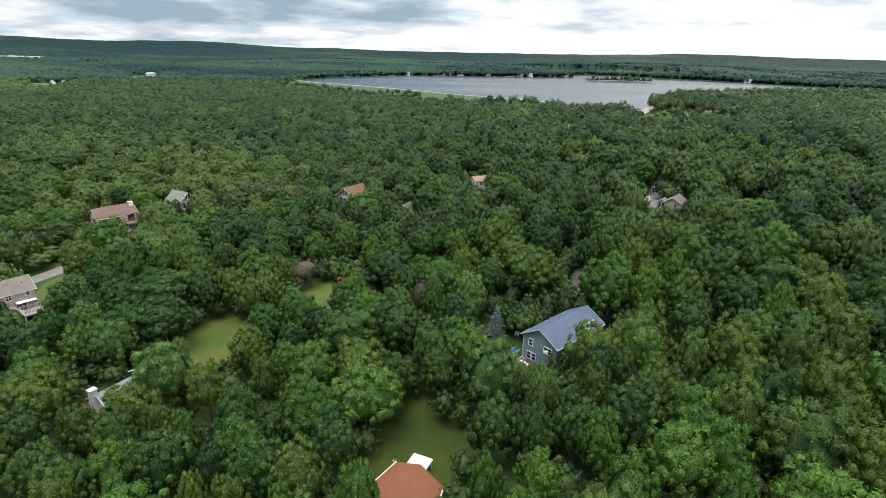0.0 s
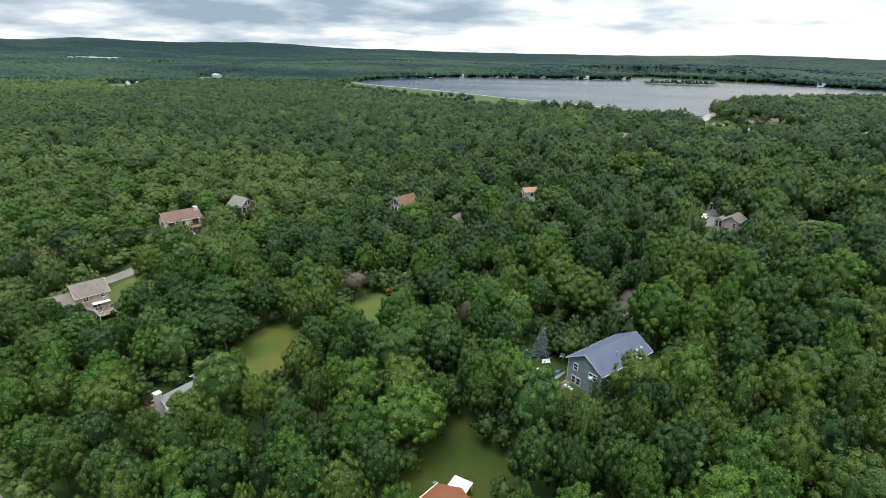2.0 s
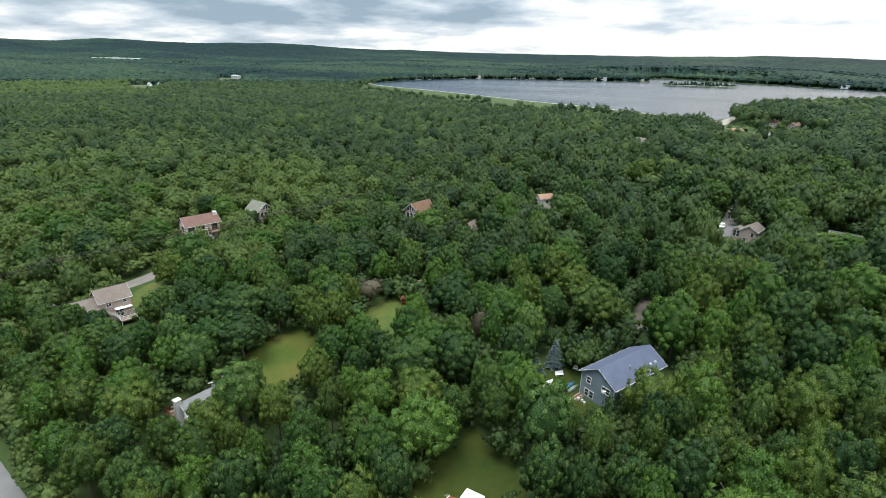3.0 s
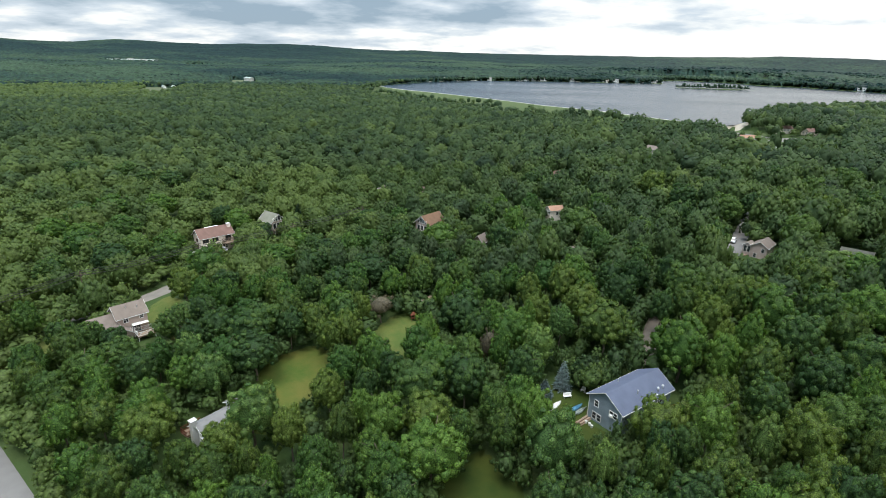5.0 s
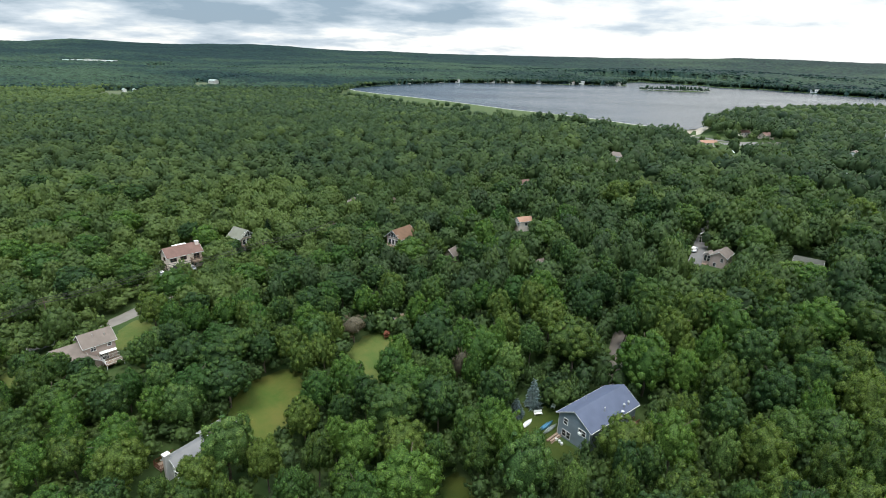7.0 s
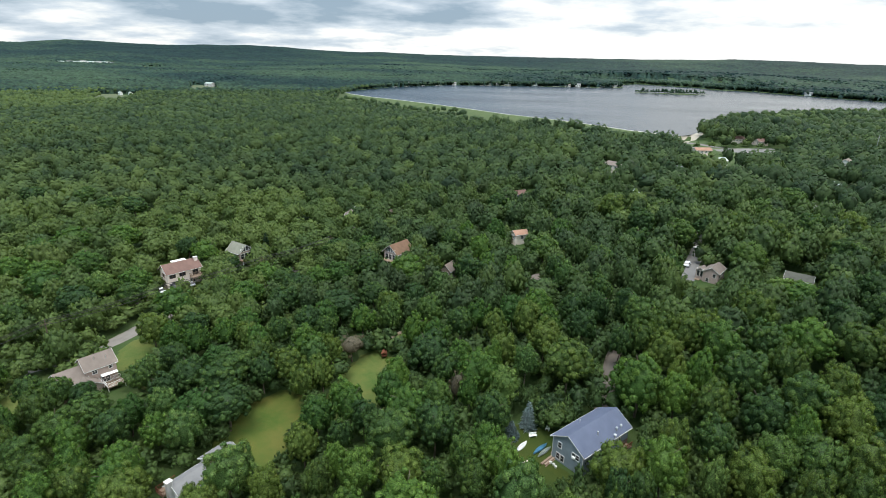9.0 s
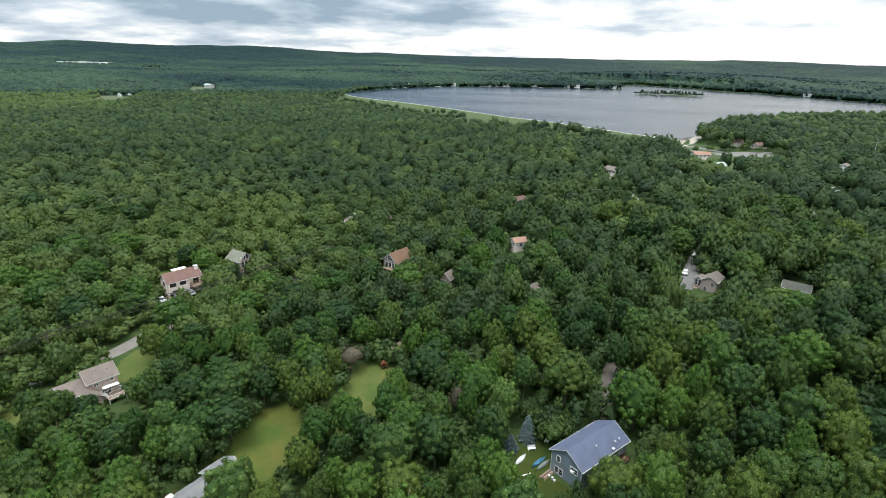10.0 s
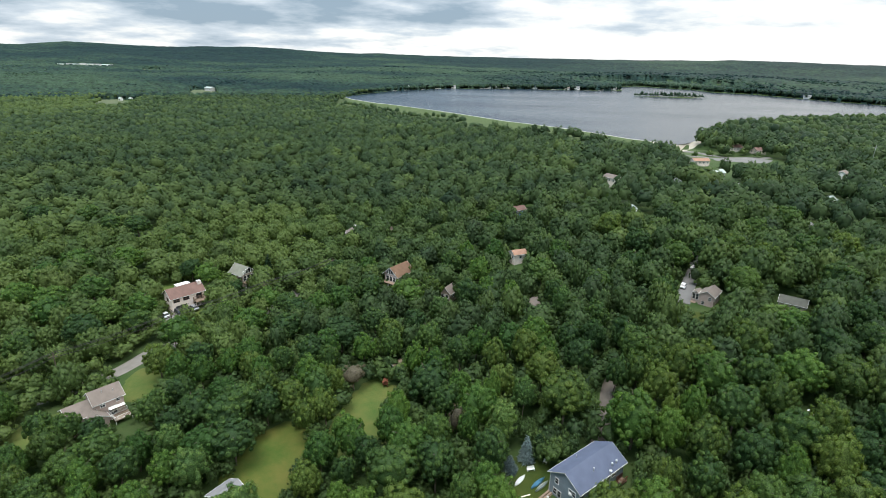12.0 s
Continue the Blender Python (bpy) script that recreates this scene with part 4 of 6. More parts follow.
def edge_shrubs():
    """Bushes that close the foot of the wood round the yards."""
    rs, out = random.Random(31), []
    for _ in range(9000):
        x, y = rs.uniform(-110, 80), rs.uniform(72, 175)
        d = near_open(np.array([x]), np.array([y]))[0]
        if 1.6 < d < 3.4 and all((x - u) ** 2 + (y - v) ** 2 > 4.4 for u, v, w in out) and poly_dist(np.array([x]), np.array([y]), LANE, closed=False)[0] > 3.6 and poly_dist(np.array([x]), np.array([y]), ROAD, closed=False)[0] > 6:
            out.append((x, y, rs.uniform(0.9, 1.6)))
    return out


WOODS, UNDER = plan_woods()
UNDER += edge_shrubs()
WOODS.sort(key=lambda t: t[0] ** 2 + t[1] ** 2)


def tree_height(x, y, r):
    return 11.6 + 0.030 * min(45, max(-60, x)) + 0.55 * (r - TREE_R)


def plant_near(trees):
    """Single trees, one by one."""
    for k, (name, label, *form) in enumerate(KINDS):
        TEMPLATES.append(make_tree(name, 40 + k, label, *form))
    used = set()
    for x, y, r in trees:
        k = PLANT.choice((0, 0, 1, 1, 3, 3, 5, 5) if x > 20 else (2, 2, 3, 3, 4, 5, 5) if x < -45 else (0, 1, 2, 2, 3, 3, 5, 5))
        k = KNOWN.get((x, y, r), k)
        h = tree_height(x, y, r) * PLANT.uniform(0.94, 1.08) * TALLER.get((round(x), round(y)), 1.0)
        m = Matrix.LocRotScale((x, y, z_at(x, y)), Euler((PLANT.uniform(-0.05, 0.05), PLANT.uniform(-0.05, 0.05), PLANT.uniform(0, 6.28))), (r / TREE_R, r / TREE_R * PLANT.uniform(0.9, 1.1), h / TREE_H))
        if k not in used:
            TEMPLATES[k].matrix_basis = m
            used.add(k)
        else:
            t = copy_thing(TEMPLATES[k], Matrix.Identity(4))
            t.matrix_basis = m


def joined(trees, seed, forms, trunks=False, low=1.0):
    """Arrays of many crowns in one; forms are the crowns to choose from."""
    r = np.random.RandomState(seed)
    tem = forms
    if trunks:
        bm = bmesh.new()
        tube(bm, (0, 0, -2.4), (0, 0, 0), 0.055, 0.03, 4, cap=False)
        tv = np.array([v.co[:] for v in bm.verts])
        tq = np.array([[v.index for v in f.verts] for f in bm.faces])
        bm.free()
        tem = [(np.vstack([v, tv]), np.vstack([t, tq[:, :3] + len(v), tq[:, [0, 2, 3]] + len(v)]), np.vstack([n, unit(tv * [1, 1, 0])])) for v, t, n in tem]
    T = np.array(trees)
    gz = land(T[:, 0], T[:, 1])
    kind = r.randint(0, len(tem), len(T))
    V, TR, TI, NO = [], [], [], []
    at = 0
    for k, (v, t, no) in enumerate(tem):
        sel = np.where(kind == k)[0]
        if not len(sel):
            continue
        m, nv = len(sel), len(v)
        ang, rad = r.uniform(0, 6.28, m), T[sel, 2]
        h = (11.2 + 0.030 * np.clip(T[sel, 0], -60, 45) + 0.55 * (rad - TREE_R)) * r.uniform(0.80, 1.20, m) * low
        c, s = np.cos(ang)[:, None], np.sin(ang)[:, None]
        hv = h * r.uniform(0.40, 0.50, m)
        P = np.stack([(v[:, 0] * c - v[:, 1] * s) * rad[:, None] + T[sel, 0][:, None], (v[:, 0] * s + v[:, 1] * c) * rad[:, None] + T[sel, 1][:, None],
                      v[:, 2][None] * hv[:, None] + (gz[sel] + h - 0.96 * hv)[:, None]], -1).reshape(-1, 3)
        NO.append(unit(np.stack([(no[:, 0] * c - no[:, 1] * s) / rad[:, None], (no[:, 0] * s + no[:, 1] * c) / rad[:, None], no[:, 2][None] / hv[:, None]], -1)).reshape(-1, 3))
        off = at + np.arange(m)[:, None, None] * nv
        V.append(P)
        TR.append((t[None] + off).reshape(-1, 3))
        # place terms paint light into tint: sunlit west and far left, duller east
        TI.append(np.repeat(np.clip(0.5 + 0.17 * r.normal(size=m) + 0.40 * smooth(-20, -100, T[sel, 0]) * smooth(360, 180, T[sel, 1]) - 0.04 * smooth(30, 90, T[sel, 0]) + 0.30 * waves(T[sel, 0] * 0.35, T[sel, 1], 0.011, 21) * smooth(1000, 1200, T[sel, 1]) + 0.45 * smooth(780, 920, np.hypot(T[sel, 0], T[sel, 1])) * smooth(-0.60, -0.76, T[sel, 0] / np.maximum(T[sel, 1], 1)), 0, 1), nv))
        at += m * nv
    return np.vstack(V), np.vstack(TR), np.concatenate(TI), np.vstack(NO)


def stack(groups):
    at, out = 0, [[], [], [], []]
    for v, t, ti, no in groups:
        for bag, a in zip(out, (v, t + at, ti, no)):
            bag.append(a)
        at += len(v)
    return [np.concatenate(b) for b in out]


def far_sheet():
    """The closed canopy of the far country, one uneven sheet with clumps."""
    az = np.radians(np.linspace(-50, 47, 700))
    rr = np.geomspace(1080, 4900, 150)
    A, R_ = np.meshgrid(az, rr)
    rs = np.random.RandomState(5)
    A = A + rs.uniform(-0.4, 0.4, A.shape) * (az[1] - az[0])
    R_ = R_ * (1 + rs.uniform(-0.4, 0.4, A.shape) * 0.008)
    px, py = R_ * np.sin(A), R_ * np.cos(A)
    dl = np.minimum(poly_dist(px, py, LAKE), 1e9)
    h = land(px, py) + np.where((dl < 10) | in_field(px, py), -3, 9.0 + rs.uniform(-2.2, 2.2, A.shape) * smooth(5200, 3400, R_) + 2 * waves(px, py, 0.02, 9))
    h = np.where(R_ < 1095, h - 10, h)
    n, k = h.shape
    keep = dl > 2
    i, j = np.meshgrid(np.arange(n - 1), np.arange(k - 1), indexing="ij")
    q = np.stack([i * k + j, (i + 1) * k + j, (i + 1) * k + j + 1, i * k + j + 1], -1).reshape(-1, 4)[:, ::-1]
    q = q[keep.ravel()[q].all(1)]
    # tint paints in cloud shadow as broad bands, and haze towards the hills
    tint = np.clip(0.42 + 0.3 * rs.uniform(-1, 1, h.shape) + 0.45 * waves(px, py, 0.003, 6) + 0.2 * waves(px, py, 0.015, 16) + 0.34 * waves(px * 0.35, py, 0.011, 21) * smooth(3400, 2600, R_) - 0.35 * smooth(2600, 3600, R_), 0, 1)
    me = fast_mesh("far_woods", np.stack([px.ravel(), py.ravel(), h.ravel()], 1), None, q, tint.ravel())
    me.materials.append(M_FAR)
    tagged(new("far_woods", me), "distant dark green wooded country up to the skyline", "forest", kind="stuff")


def far_trees():
    """Clumps of distant trees out to the foot of the hills, as middle and radius."""
    rs = np.random.RandomState(17)
    n = 30000
    u = np.exp(rs.uniform(math.log(1090), math.log(2700), n))
    a = np.radians(rs.uniform(-46, 44, n))
    X, Y = u * np.sin(a), u * np.cos(a)
    ok = (poly_dist(X, Y, LAKE) > 14) & ~in_field(X, Y)
    return list(zip(X[ok], Y[ok], (3.6 + u[ok] / 420) * rs.uniform(0.7, 1.3, ok.sum())))


def grow():
    near = list(KNOWN)
    near += [t for t in WOODS if t not in KNOWN and -56 < math.degrees(math.atan2(t[0], t[1])) < 50][:NEAR_COUNT - len(near)]
    taken = set(near)
    rest = [t for t in WOODS if t not in taken]
    dist = [math.hypot(t[0], t[1]) for t in rest]
    b = [t for t, d in zip(rest, dist) if d < 265]
    c = [t for t, d in zip(rest, dist) if 265 <= d < 620]
    e = [t for t, d in zip(rest, dist) if d >= 620]
    plant_near(near)
    # shore trees across the lake and on the island
    rs = random.Random(3)
    line = []
    shore = LAKE[18:]
    for (x0, y0), (x1, y1) in zip(shore, shore[1:]):
        n = int(math.hypot(x1 - x0, y1 - y0) / 6)
        for i in range(n):
            t = i / n
            for _ in range(8):
                line.append((x0 + (x1 - x0) * t + rs.uniform(-45, 45), y0 + (y1 - y0) * t + rs.uniform(-45, 45), rs.uniform(3.0, 6.2)))
    L = np.array(line)
    line = [t for t, d in zip(line, poly_dist(L[:, 0], L[:, 1], LAKE)) if 3 < d < 42]
    isl = []
    while len(isl) < 165:
        x, y = rs.uniform(330, 476), rs.uniform(1270, 1312)
        if poly_dist(np.array([x]), np.array([y]), ISLAND)[0] < -3:
            isl.append((x, y, rs.uniform(1.6, 3.6)))
    c.sort(key=lambda t: math.hypot(t[0], t[1]))
    half = len(c) * 2 // 5
    mid_crowns = [crown_arrays(100 + k, (44, 50, 58)[k % 3], 0, 380, 0.056, (0.0, 0.12, 0.25)[k % 3], 0.165, (8, 10, 12, 14)[k % 4], 0.2, 0.08, 2, 0.4) for k in range(9)]
    domes = [crown_arrays(200 + k, (22, 26, 30)[k % 3], 0, 70, 0.075, (0.0, 0.1, 0.2)[k % 3], 0.20, (6, 8, 10)[k % 3], 0.1, 0.04, 1, 2.0) for k in range(9)]
    small_domes = [crown_arrays(250 + k, (14, 16, 18)[k % 3], 0, 30, 0.10, (0.0, 0.1, 0.2)[k % 3], 0.24, (5, 7)[k % 2], 0.1, 0.04, 1, 2.0) for k in range(8)]
    far_domes = [dome_arrays(300 + k, 1, 16, 0.17, 7, 0.5, -0.3) for k in range(8)]
    low = UNDER + SHRUBS
    low_near, low_far = [t for t in low if math.hypot(t[0], t[1]) < 98], [t for t in low if math.hypot(t[0], t[1]) >= 98]
    near_bushes = [crown_arrays(410 + k, 22, 0, 420, 0.062, 0.1, 0.19, 7, 0.3, 0.10, 1, 0.25) for k in range(6)]
    bushes = [crown_arrays(400 + k, 16, 0, 150, 0.08, 0.1, 0.24, 6, 0.3, 0.10, 1, 0.8) for k in range(6)]
    clumps = [dome_arrays(600 + k, 0, 0, 0.2, 4, 0.6, -2.0) for k in range(6)]
    shore_domes = [dome_arrays(500 + k, 1, 14, 0.2, 6, 0.55, -0.9) for k in range(6)]
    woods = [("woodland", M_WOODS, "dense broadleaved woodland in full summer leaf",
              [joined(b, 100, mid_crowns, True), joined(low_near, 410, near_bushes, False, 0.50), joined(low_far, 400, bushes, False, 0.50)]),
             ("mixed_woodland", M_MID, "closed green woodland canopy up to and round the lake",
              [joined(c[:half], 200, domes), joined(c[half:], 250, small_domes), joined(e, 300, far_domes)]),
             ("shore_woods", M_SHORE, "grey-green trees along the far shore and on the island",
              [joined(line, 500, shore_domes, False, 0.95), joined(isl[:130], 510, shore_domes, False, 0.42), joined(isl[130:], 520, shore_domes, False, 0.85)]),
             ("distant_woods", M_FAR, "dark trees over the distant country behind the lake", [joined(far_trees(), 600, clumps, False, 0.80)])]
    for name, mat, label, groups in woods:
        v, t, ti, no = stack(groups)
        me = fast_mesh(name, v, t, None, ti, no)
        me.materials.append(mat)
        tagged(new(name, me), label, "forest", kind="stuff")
    far_sheet()
    make_fields()


NEAR_COUNT = 300
grow()


# ---- houses ----
def window(parent, x, y, z, w, h, face, mat=None, split=1):
    """A framed window on a wall; face is the side it looks to: -x, +x, -y or +y."""
    turn = {"-y": 0, "+x": 90, "+y": 180, "-x": 270}[face]
    bm = bmesh.new()
    f = 0.09
    rings = []
    for y0 in (-0.06, 0.05):
        for u, v in ((w / 2 + f, h / 2 + f), (w / 2, h / 2)):
            rings.append([bm.verts.new((sx * u, y0, sz * v)) for sx, sz in ((-1, -1), (1, -1), (1, 1), (-1, 1))])
    for p, q in ((0, 1), (1, 3), (3, 2), (2, 0)):
        for i in range(4):
            bm.faces.new((rings[p][i], rings[p][(i + 1) % 4], rings[q][(i + 1) % 4], rings[q][i]))
    bmesh.ops.recalc_face_normals(bm, faces=bm.faces[:])
    fr = part("window", bm, mat or M_WHITE, parent)
    fr.matrix_basis = pose(x, y, z, 0, 0, turn)
    for k in range(1, split):
        c = -w / 2 + w * k / split
        box_part("mullion", mat or M_WHITE, fr, c - 0.04, c + 0.04, -0.05, 0.05, -h / 2, h / 2, 0)
    box_part("glazing_bar", mat or M_WHITE, fr, -w / 2, w / 2, -0.04, 0.04, -0.03, 0.03, 0)
    part("pane", box(bmesh.new(), -w / 2, w / 2, -0.02, 0.02, -h / 2, h / 2), M_GLASS, fr)
    return fr


def gable_block(parent, L, W, eave, rise, wall, roof, over=0.45, x0=0.0, y0=0.0, base=-0.6, trim=None, chimney=None):
    """A block with a gable roof; the ridge runs along y. Its middle stands at x0, y0."""
    a, b, c, d = x0 - W / 2, x0 + W / 2, y0 - L / 2, y0 + L / 2
    bm = bmesh.new()
    prism(bm, [(a, base), (b, base), (b, eave), (x0, eave + rise), (a, eave)], c, d)
    part("wall", bm, wall, parent)
    s = rise / (W / 2)
    e = eave - over * s
    t = 0.16
    bm = bmesh.new()
    prism(bm, [(a - over, e + 0.05), (x0, eave + rise + 0.05), (b + over, e + 0.05), (b + over, e + 0.05 + t), (x0, eave + rise + 0.05 + t * 1.1), (a - over, e + 0.05 + t)], c - over, d + over)
    part("roof", bm, roof, parent)
    tm = trim or M_WHITE
    for yy, s_ in ((c - over, -1), (d + over, 1)):
        y1, y2 = (yy - 0.05, yy - 0.004) if s_ < 0 else (yy + 0.004, yy + 0.05)
        for xx in (a - over, b + over):
            bm = bmesh.new()
            prism(bm, [(xx, e + 0.03), (x0, eave + rise + 0.03), (x0, eave + rise + 0.20), (xx, e + 0.20)], y1, y2)
            part("bargeboard", bm, tm, parent)
    for xx in (a - over, b + over):
        x1, x2 = (xx - 0.10, xx - 0.004) if xx < x0 else (xx + 0.004, xx + 0.10)
        box_part("gutter", tm, parent, x1, x2, c - over, d + over, e + 0.02, e + 0.16, 0.02)


def house(name, label, x, y, turn, z=None):
    h = tagged(new(name), label, "house")
    h.matrix_basis = pose(x, y, z_at(x, y) if z is None else z, 0, 0, turn)
    return h


def pipe(parent, x, y, z0, z1, r=0.07, cap=False):
    bm = bmesh.new()
    tube(bm, (x, y, z0), (x, y, z1), r, r, 10)
    if cap:
        tube(bm, (x, y, z1 + 0.06), (x, y, z1 + 0.16), r * 2.0, r * 0.6, 10)
    part("vent_pipe", bm, M_METAL, parent)


def chimney(parent, x, y, z0, z1, w, mat):
    bm = bmesh.new()
    box(bm, x - w / 2, x + w / 2, y - w / 2, y + w / 2, z0, z1, 0.03)
    c = part("chimney", bm, mat, parent)
    box_part("cap", M_TRIM, c, x - w / 2 - 0.1, x + w / 2 + 0.1, y - w / 2 - 0.1, y + w / 2 + 0.1, z1 + 0.004, z1 + 0.14, 0.02)


def deck(parent, x0, x1, y0, y1, z, legs, mat, rail=None):
    box_part("deck_floor", M_WOOD, parent, x0, x1, y0, y1, z - 0.2, z, 0.02)
    for px in (x0 + 0.1, x1 - 0.1):
        for py in (y0 + 0.1, y1 - 0.1):
            box_part("post", mat, parent, px - 0.08, px + 0.08, py - 0.08, py + 0.08, -legs, z - 0.2, 0.01)
    rm = rail or mat
    for zz in (z + 0.15, z + 0.95):
        box_part("rail", rm, parent, x0, x1, y0, y0 + 0.07, zz, zz + 0.08, 0)
        box_part("rail", rm, parent, x0, x0 + 0.07, y0 + 0.075, y1, zz, zz + 0.08, 0)
        box_part("rail", rm, parent, x1 - 0.07, x1, y0 + 0.075, y1, zz, zz + 0.08, 0)
    n = int((x1 - x0) / 0.25)
    for i in range(n + 1):
        u = x0 + (x1 - x0 - 0.05) * i / n
        box_part("baluster", rm, parent, u, u + 0.05, y0 + 0.01, y0 + 0.06, z + 0.002, z + 1.0, 0)
    n = int((y1 - y0) / 0.25)
    for i in range(1, n + 1):
        u = y0 + (y1 - y0 - 0.05) * i / n
        for xx in (x0 + 0.01, x1 - 0.06):
            box_part("baluster", rm, parent, xx, xx + 0.05, u, u + 0.05, z + 0.002, z + 1.0, 0)


def blue_house():
    # ridge runs north-east
    ax = math.degrees(math.atan2(-10.4, 9.6))
    h = house("house", "grey-blue two-storey house with a blue-grey shingle roof", 21.7, 82.8, ax, 1.9)
    L, W, ev, rs = 13.2, 6.7, 4.75, 2.0
    gable_block(h, L, W, ev, rs, M_BLUE_SIDING, M_BLUE_ROOF, 0.42, trim=M_TRIM)
    y = -L / 2 - 0.03
    window(h, -1.75, y, 3.7, 0.75, 1.1, "-y")
    window(h, 1.75, y, 3.5, 1.5, 1.0, "-y", split=2)
    window(h, -1.95, y, 1.25, 0.7, 1.2, "-y", M_TRIM)
    window(h, -0.95, y, 1.25, 0.7, 1.2, "-y", M_TRIM)
    for yy in (-3, 0.5, 3.5):
        window(h, W / 2 + 0.03, yy, 3.6, 1.2, 1.1, "+x", split=2)
    for yy in (-4, 1, 4):
        window(h, -W / 2 - 0.03, yy, 3.6, 1.2, 1.1, "-x", split=2)
    for xx in (-W / 2 - 0.03, W / 2 - 0.09):
        box_part("corner_board", M_TRIM, h, xx, xx + 0.12, y - 0.03, y + 0.02, -0.5, ev - 0.1, 0.01)
    ac = box_part("air_conditioner", M_WHITE, h, 1.2, 1.75, y - 0.42, y - 0.05, 3.05, 3.45, 0.03, "white window air conditioner")
    pipe(h, -2.2, -0.9, 5.4, 6.3, 0.07)
    pipe(h, 2.0, -1.2, 5.4, 6.5, 0.12)
    for yy in (3.2, 4.5):
        bm = bmesh.new()
        tube(bm, (2.9, yy, 4.9), (2.9, yy, 5.8), 0.14, 0.14, 10)
        tube(bm, (2.9, yy, 5.86), (2.9, yy, 6.05), 0.26, 0.10, 10)
        part("flue", bm, M_METAL, h, "grey capped roof flue")
    pipe(h, 3.62, 1.8, 0.2, 5.4, 0.16, True)
    deck(h, 3.36, 4.5, 4.6, 6.6, 1.2, 0.6, M_RED_WOOD)
    box_part("stoop", M_WOOD, h, -3.9, -3.4, -6.2, -4.6, -0.5, 0.5, 0.03)


blue_house()


def tan_house():
    h = house("house", "tan house with brown-grey roofs and a white deck", -80.6, 91.8, -36, 2.5)
    h.matrix_basis = h.matrix_basis @ Matrix.Diagonal((0.86, 0.86, 0.95, 1))
    gable_block(h, 6.6, 6.0, 5.4, 1.9, M_TAN_SIDING, M_TAN_ROOF, 0.4, 0.0, 0.9, trim=M_TRIM)
    gable_block(h, 5.6, 6.8, 3.9, 1.9, M_TAN_SIDING, M_TAN_ROOF, 0.4, 0.1, -5.3, trim=M_TRIM)
    # a lower wing with its ridge across, towards the garden
    w = tagged(new("wing"))
    w.parent = h
    w.matrix_basis = pose(3.4, -3.0, 0, 0, 0, 90)
    gable_block(w, 5.0, 5.0, 2.9, 1.5, M_TAN_SIDING, M_TAN_ROOF, 0.35, trim=M_TRIM)
    x = 3.03
    window(h, x, -0.6, 4.7, 1.0, 1.1, "+x", split=2)
    window(h, x, 2.9, 4.7, 0.8, 0.8, "+x")
    box_part("awning", M_WHITE, h, 3.08, 4.3, 0.4, 4.0, 3.3, 3.42, 0.02, "white rolled awning over the deck")
    window(h, x, 1.4, 2.4, 1.8, 2.0, "+x", split=2)
    window(h, 1.4, 4.23, 4.2, 1.0, 1.1, "+y")
    pipe(h, 1.1, 0.2, 6.3, 7.3, 0.08)
    pipe(h, 1.6, 2.6, 6.0, 7.0, 0.1)
    deck(h, 3.1, 6.2, 0.6, 4.6, 1.2, 0.6, M_WHITE, M_WHITE)
    box_part("corner_board", M_WHITE, h, -3.45, -3.3, -8.22, -8.1, 0.0, 3.4, 0.01)
    window(h, 0.3, -8.13, 2.0, 1.6, 1.2, "-y", split=2)


tan_house()


def pink_house():
    h = house("house", "pinkish cream two-storey house with a red-brown roof and garage", -94.1, 149.4, -38, 1.0)
    gable_block(h, 10.2, 5.8, 5.0, 2.1, M_CREAM, M_BROWN_ROOF, 0.45, trim=M_TRIM)
    x = 2.93
    for yy in (-3.6, -0.6):
        window(h, x, yy, 3.9, 1.7, 1.0, "+x", M_BROWN_ROOF, 2)
    # dark panel on the wall stands in for the unlit inside of the garage
    box_part("garage_opening", M_DARK, h, 2.904, 2.96, -4.0, -0.6, -0.3, 2.1, 0.02, "dark panel coloured as the shade inside an open garage")
    window(h, x, 3.4, 3.6, 1.6, 2.0, "+x", M_BROWN_ROOF, 2)
    window(h, x, 2.2, 1.2, 1.4, 1.2, "+x", M_WHITE, 2)
    deck(h, 2.96, 5.3, 1.4, 5.6, 2.6, 0.6, M_WOOD)
    chimney(h, 0.6, 4.7, 4.5, 7.6, 1.0, M_CREAM)
    window(h, 0.0, -5.13, 3.9, 1.2, 1.0, "-y", M_BROWN_ROOF, 2)
    # open shelter behind the house
    s = tagged(new("shelter_roof"), "white flat shelter roof on posts behind a house", "canopy")
    s.matrix_basis = pose(-98.2, 155.6, 1.1, 0, 0, -38)
    box_part("canopy", M_WHITE, s, -1.1, 1.1, -2.2, 2.2, 4.7, 4.88, 0.03)
    for px in (-0.95, 0.95):
        for py in (-2.05, 2.05):
            box_part("post", M_WHITE, s, px - 0.07, px + 0.07, py - 0.07, py + 0.07, -0.4, 4.7, 0.01)


pink_house()


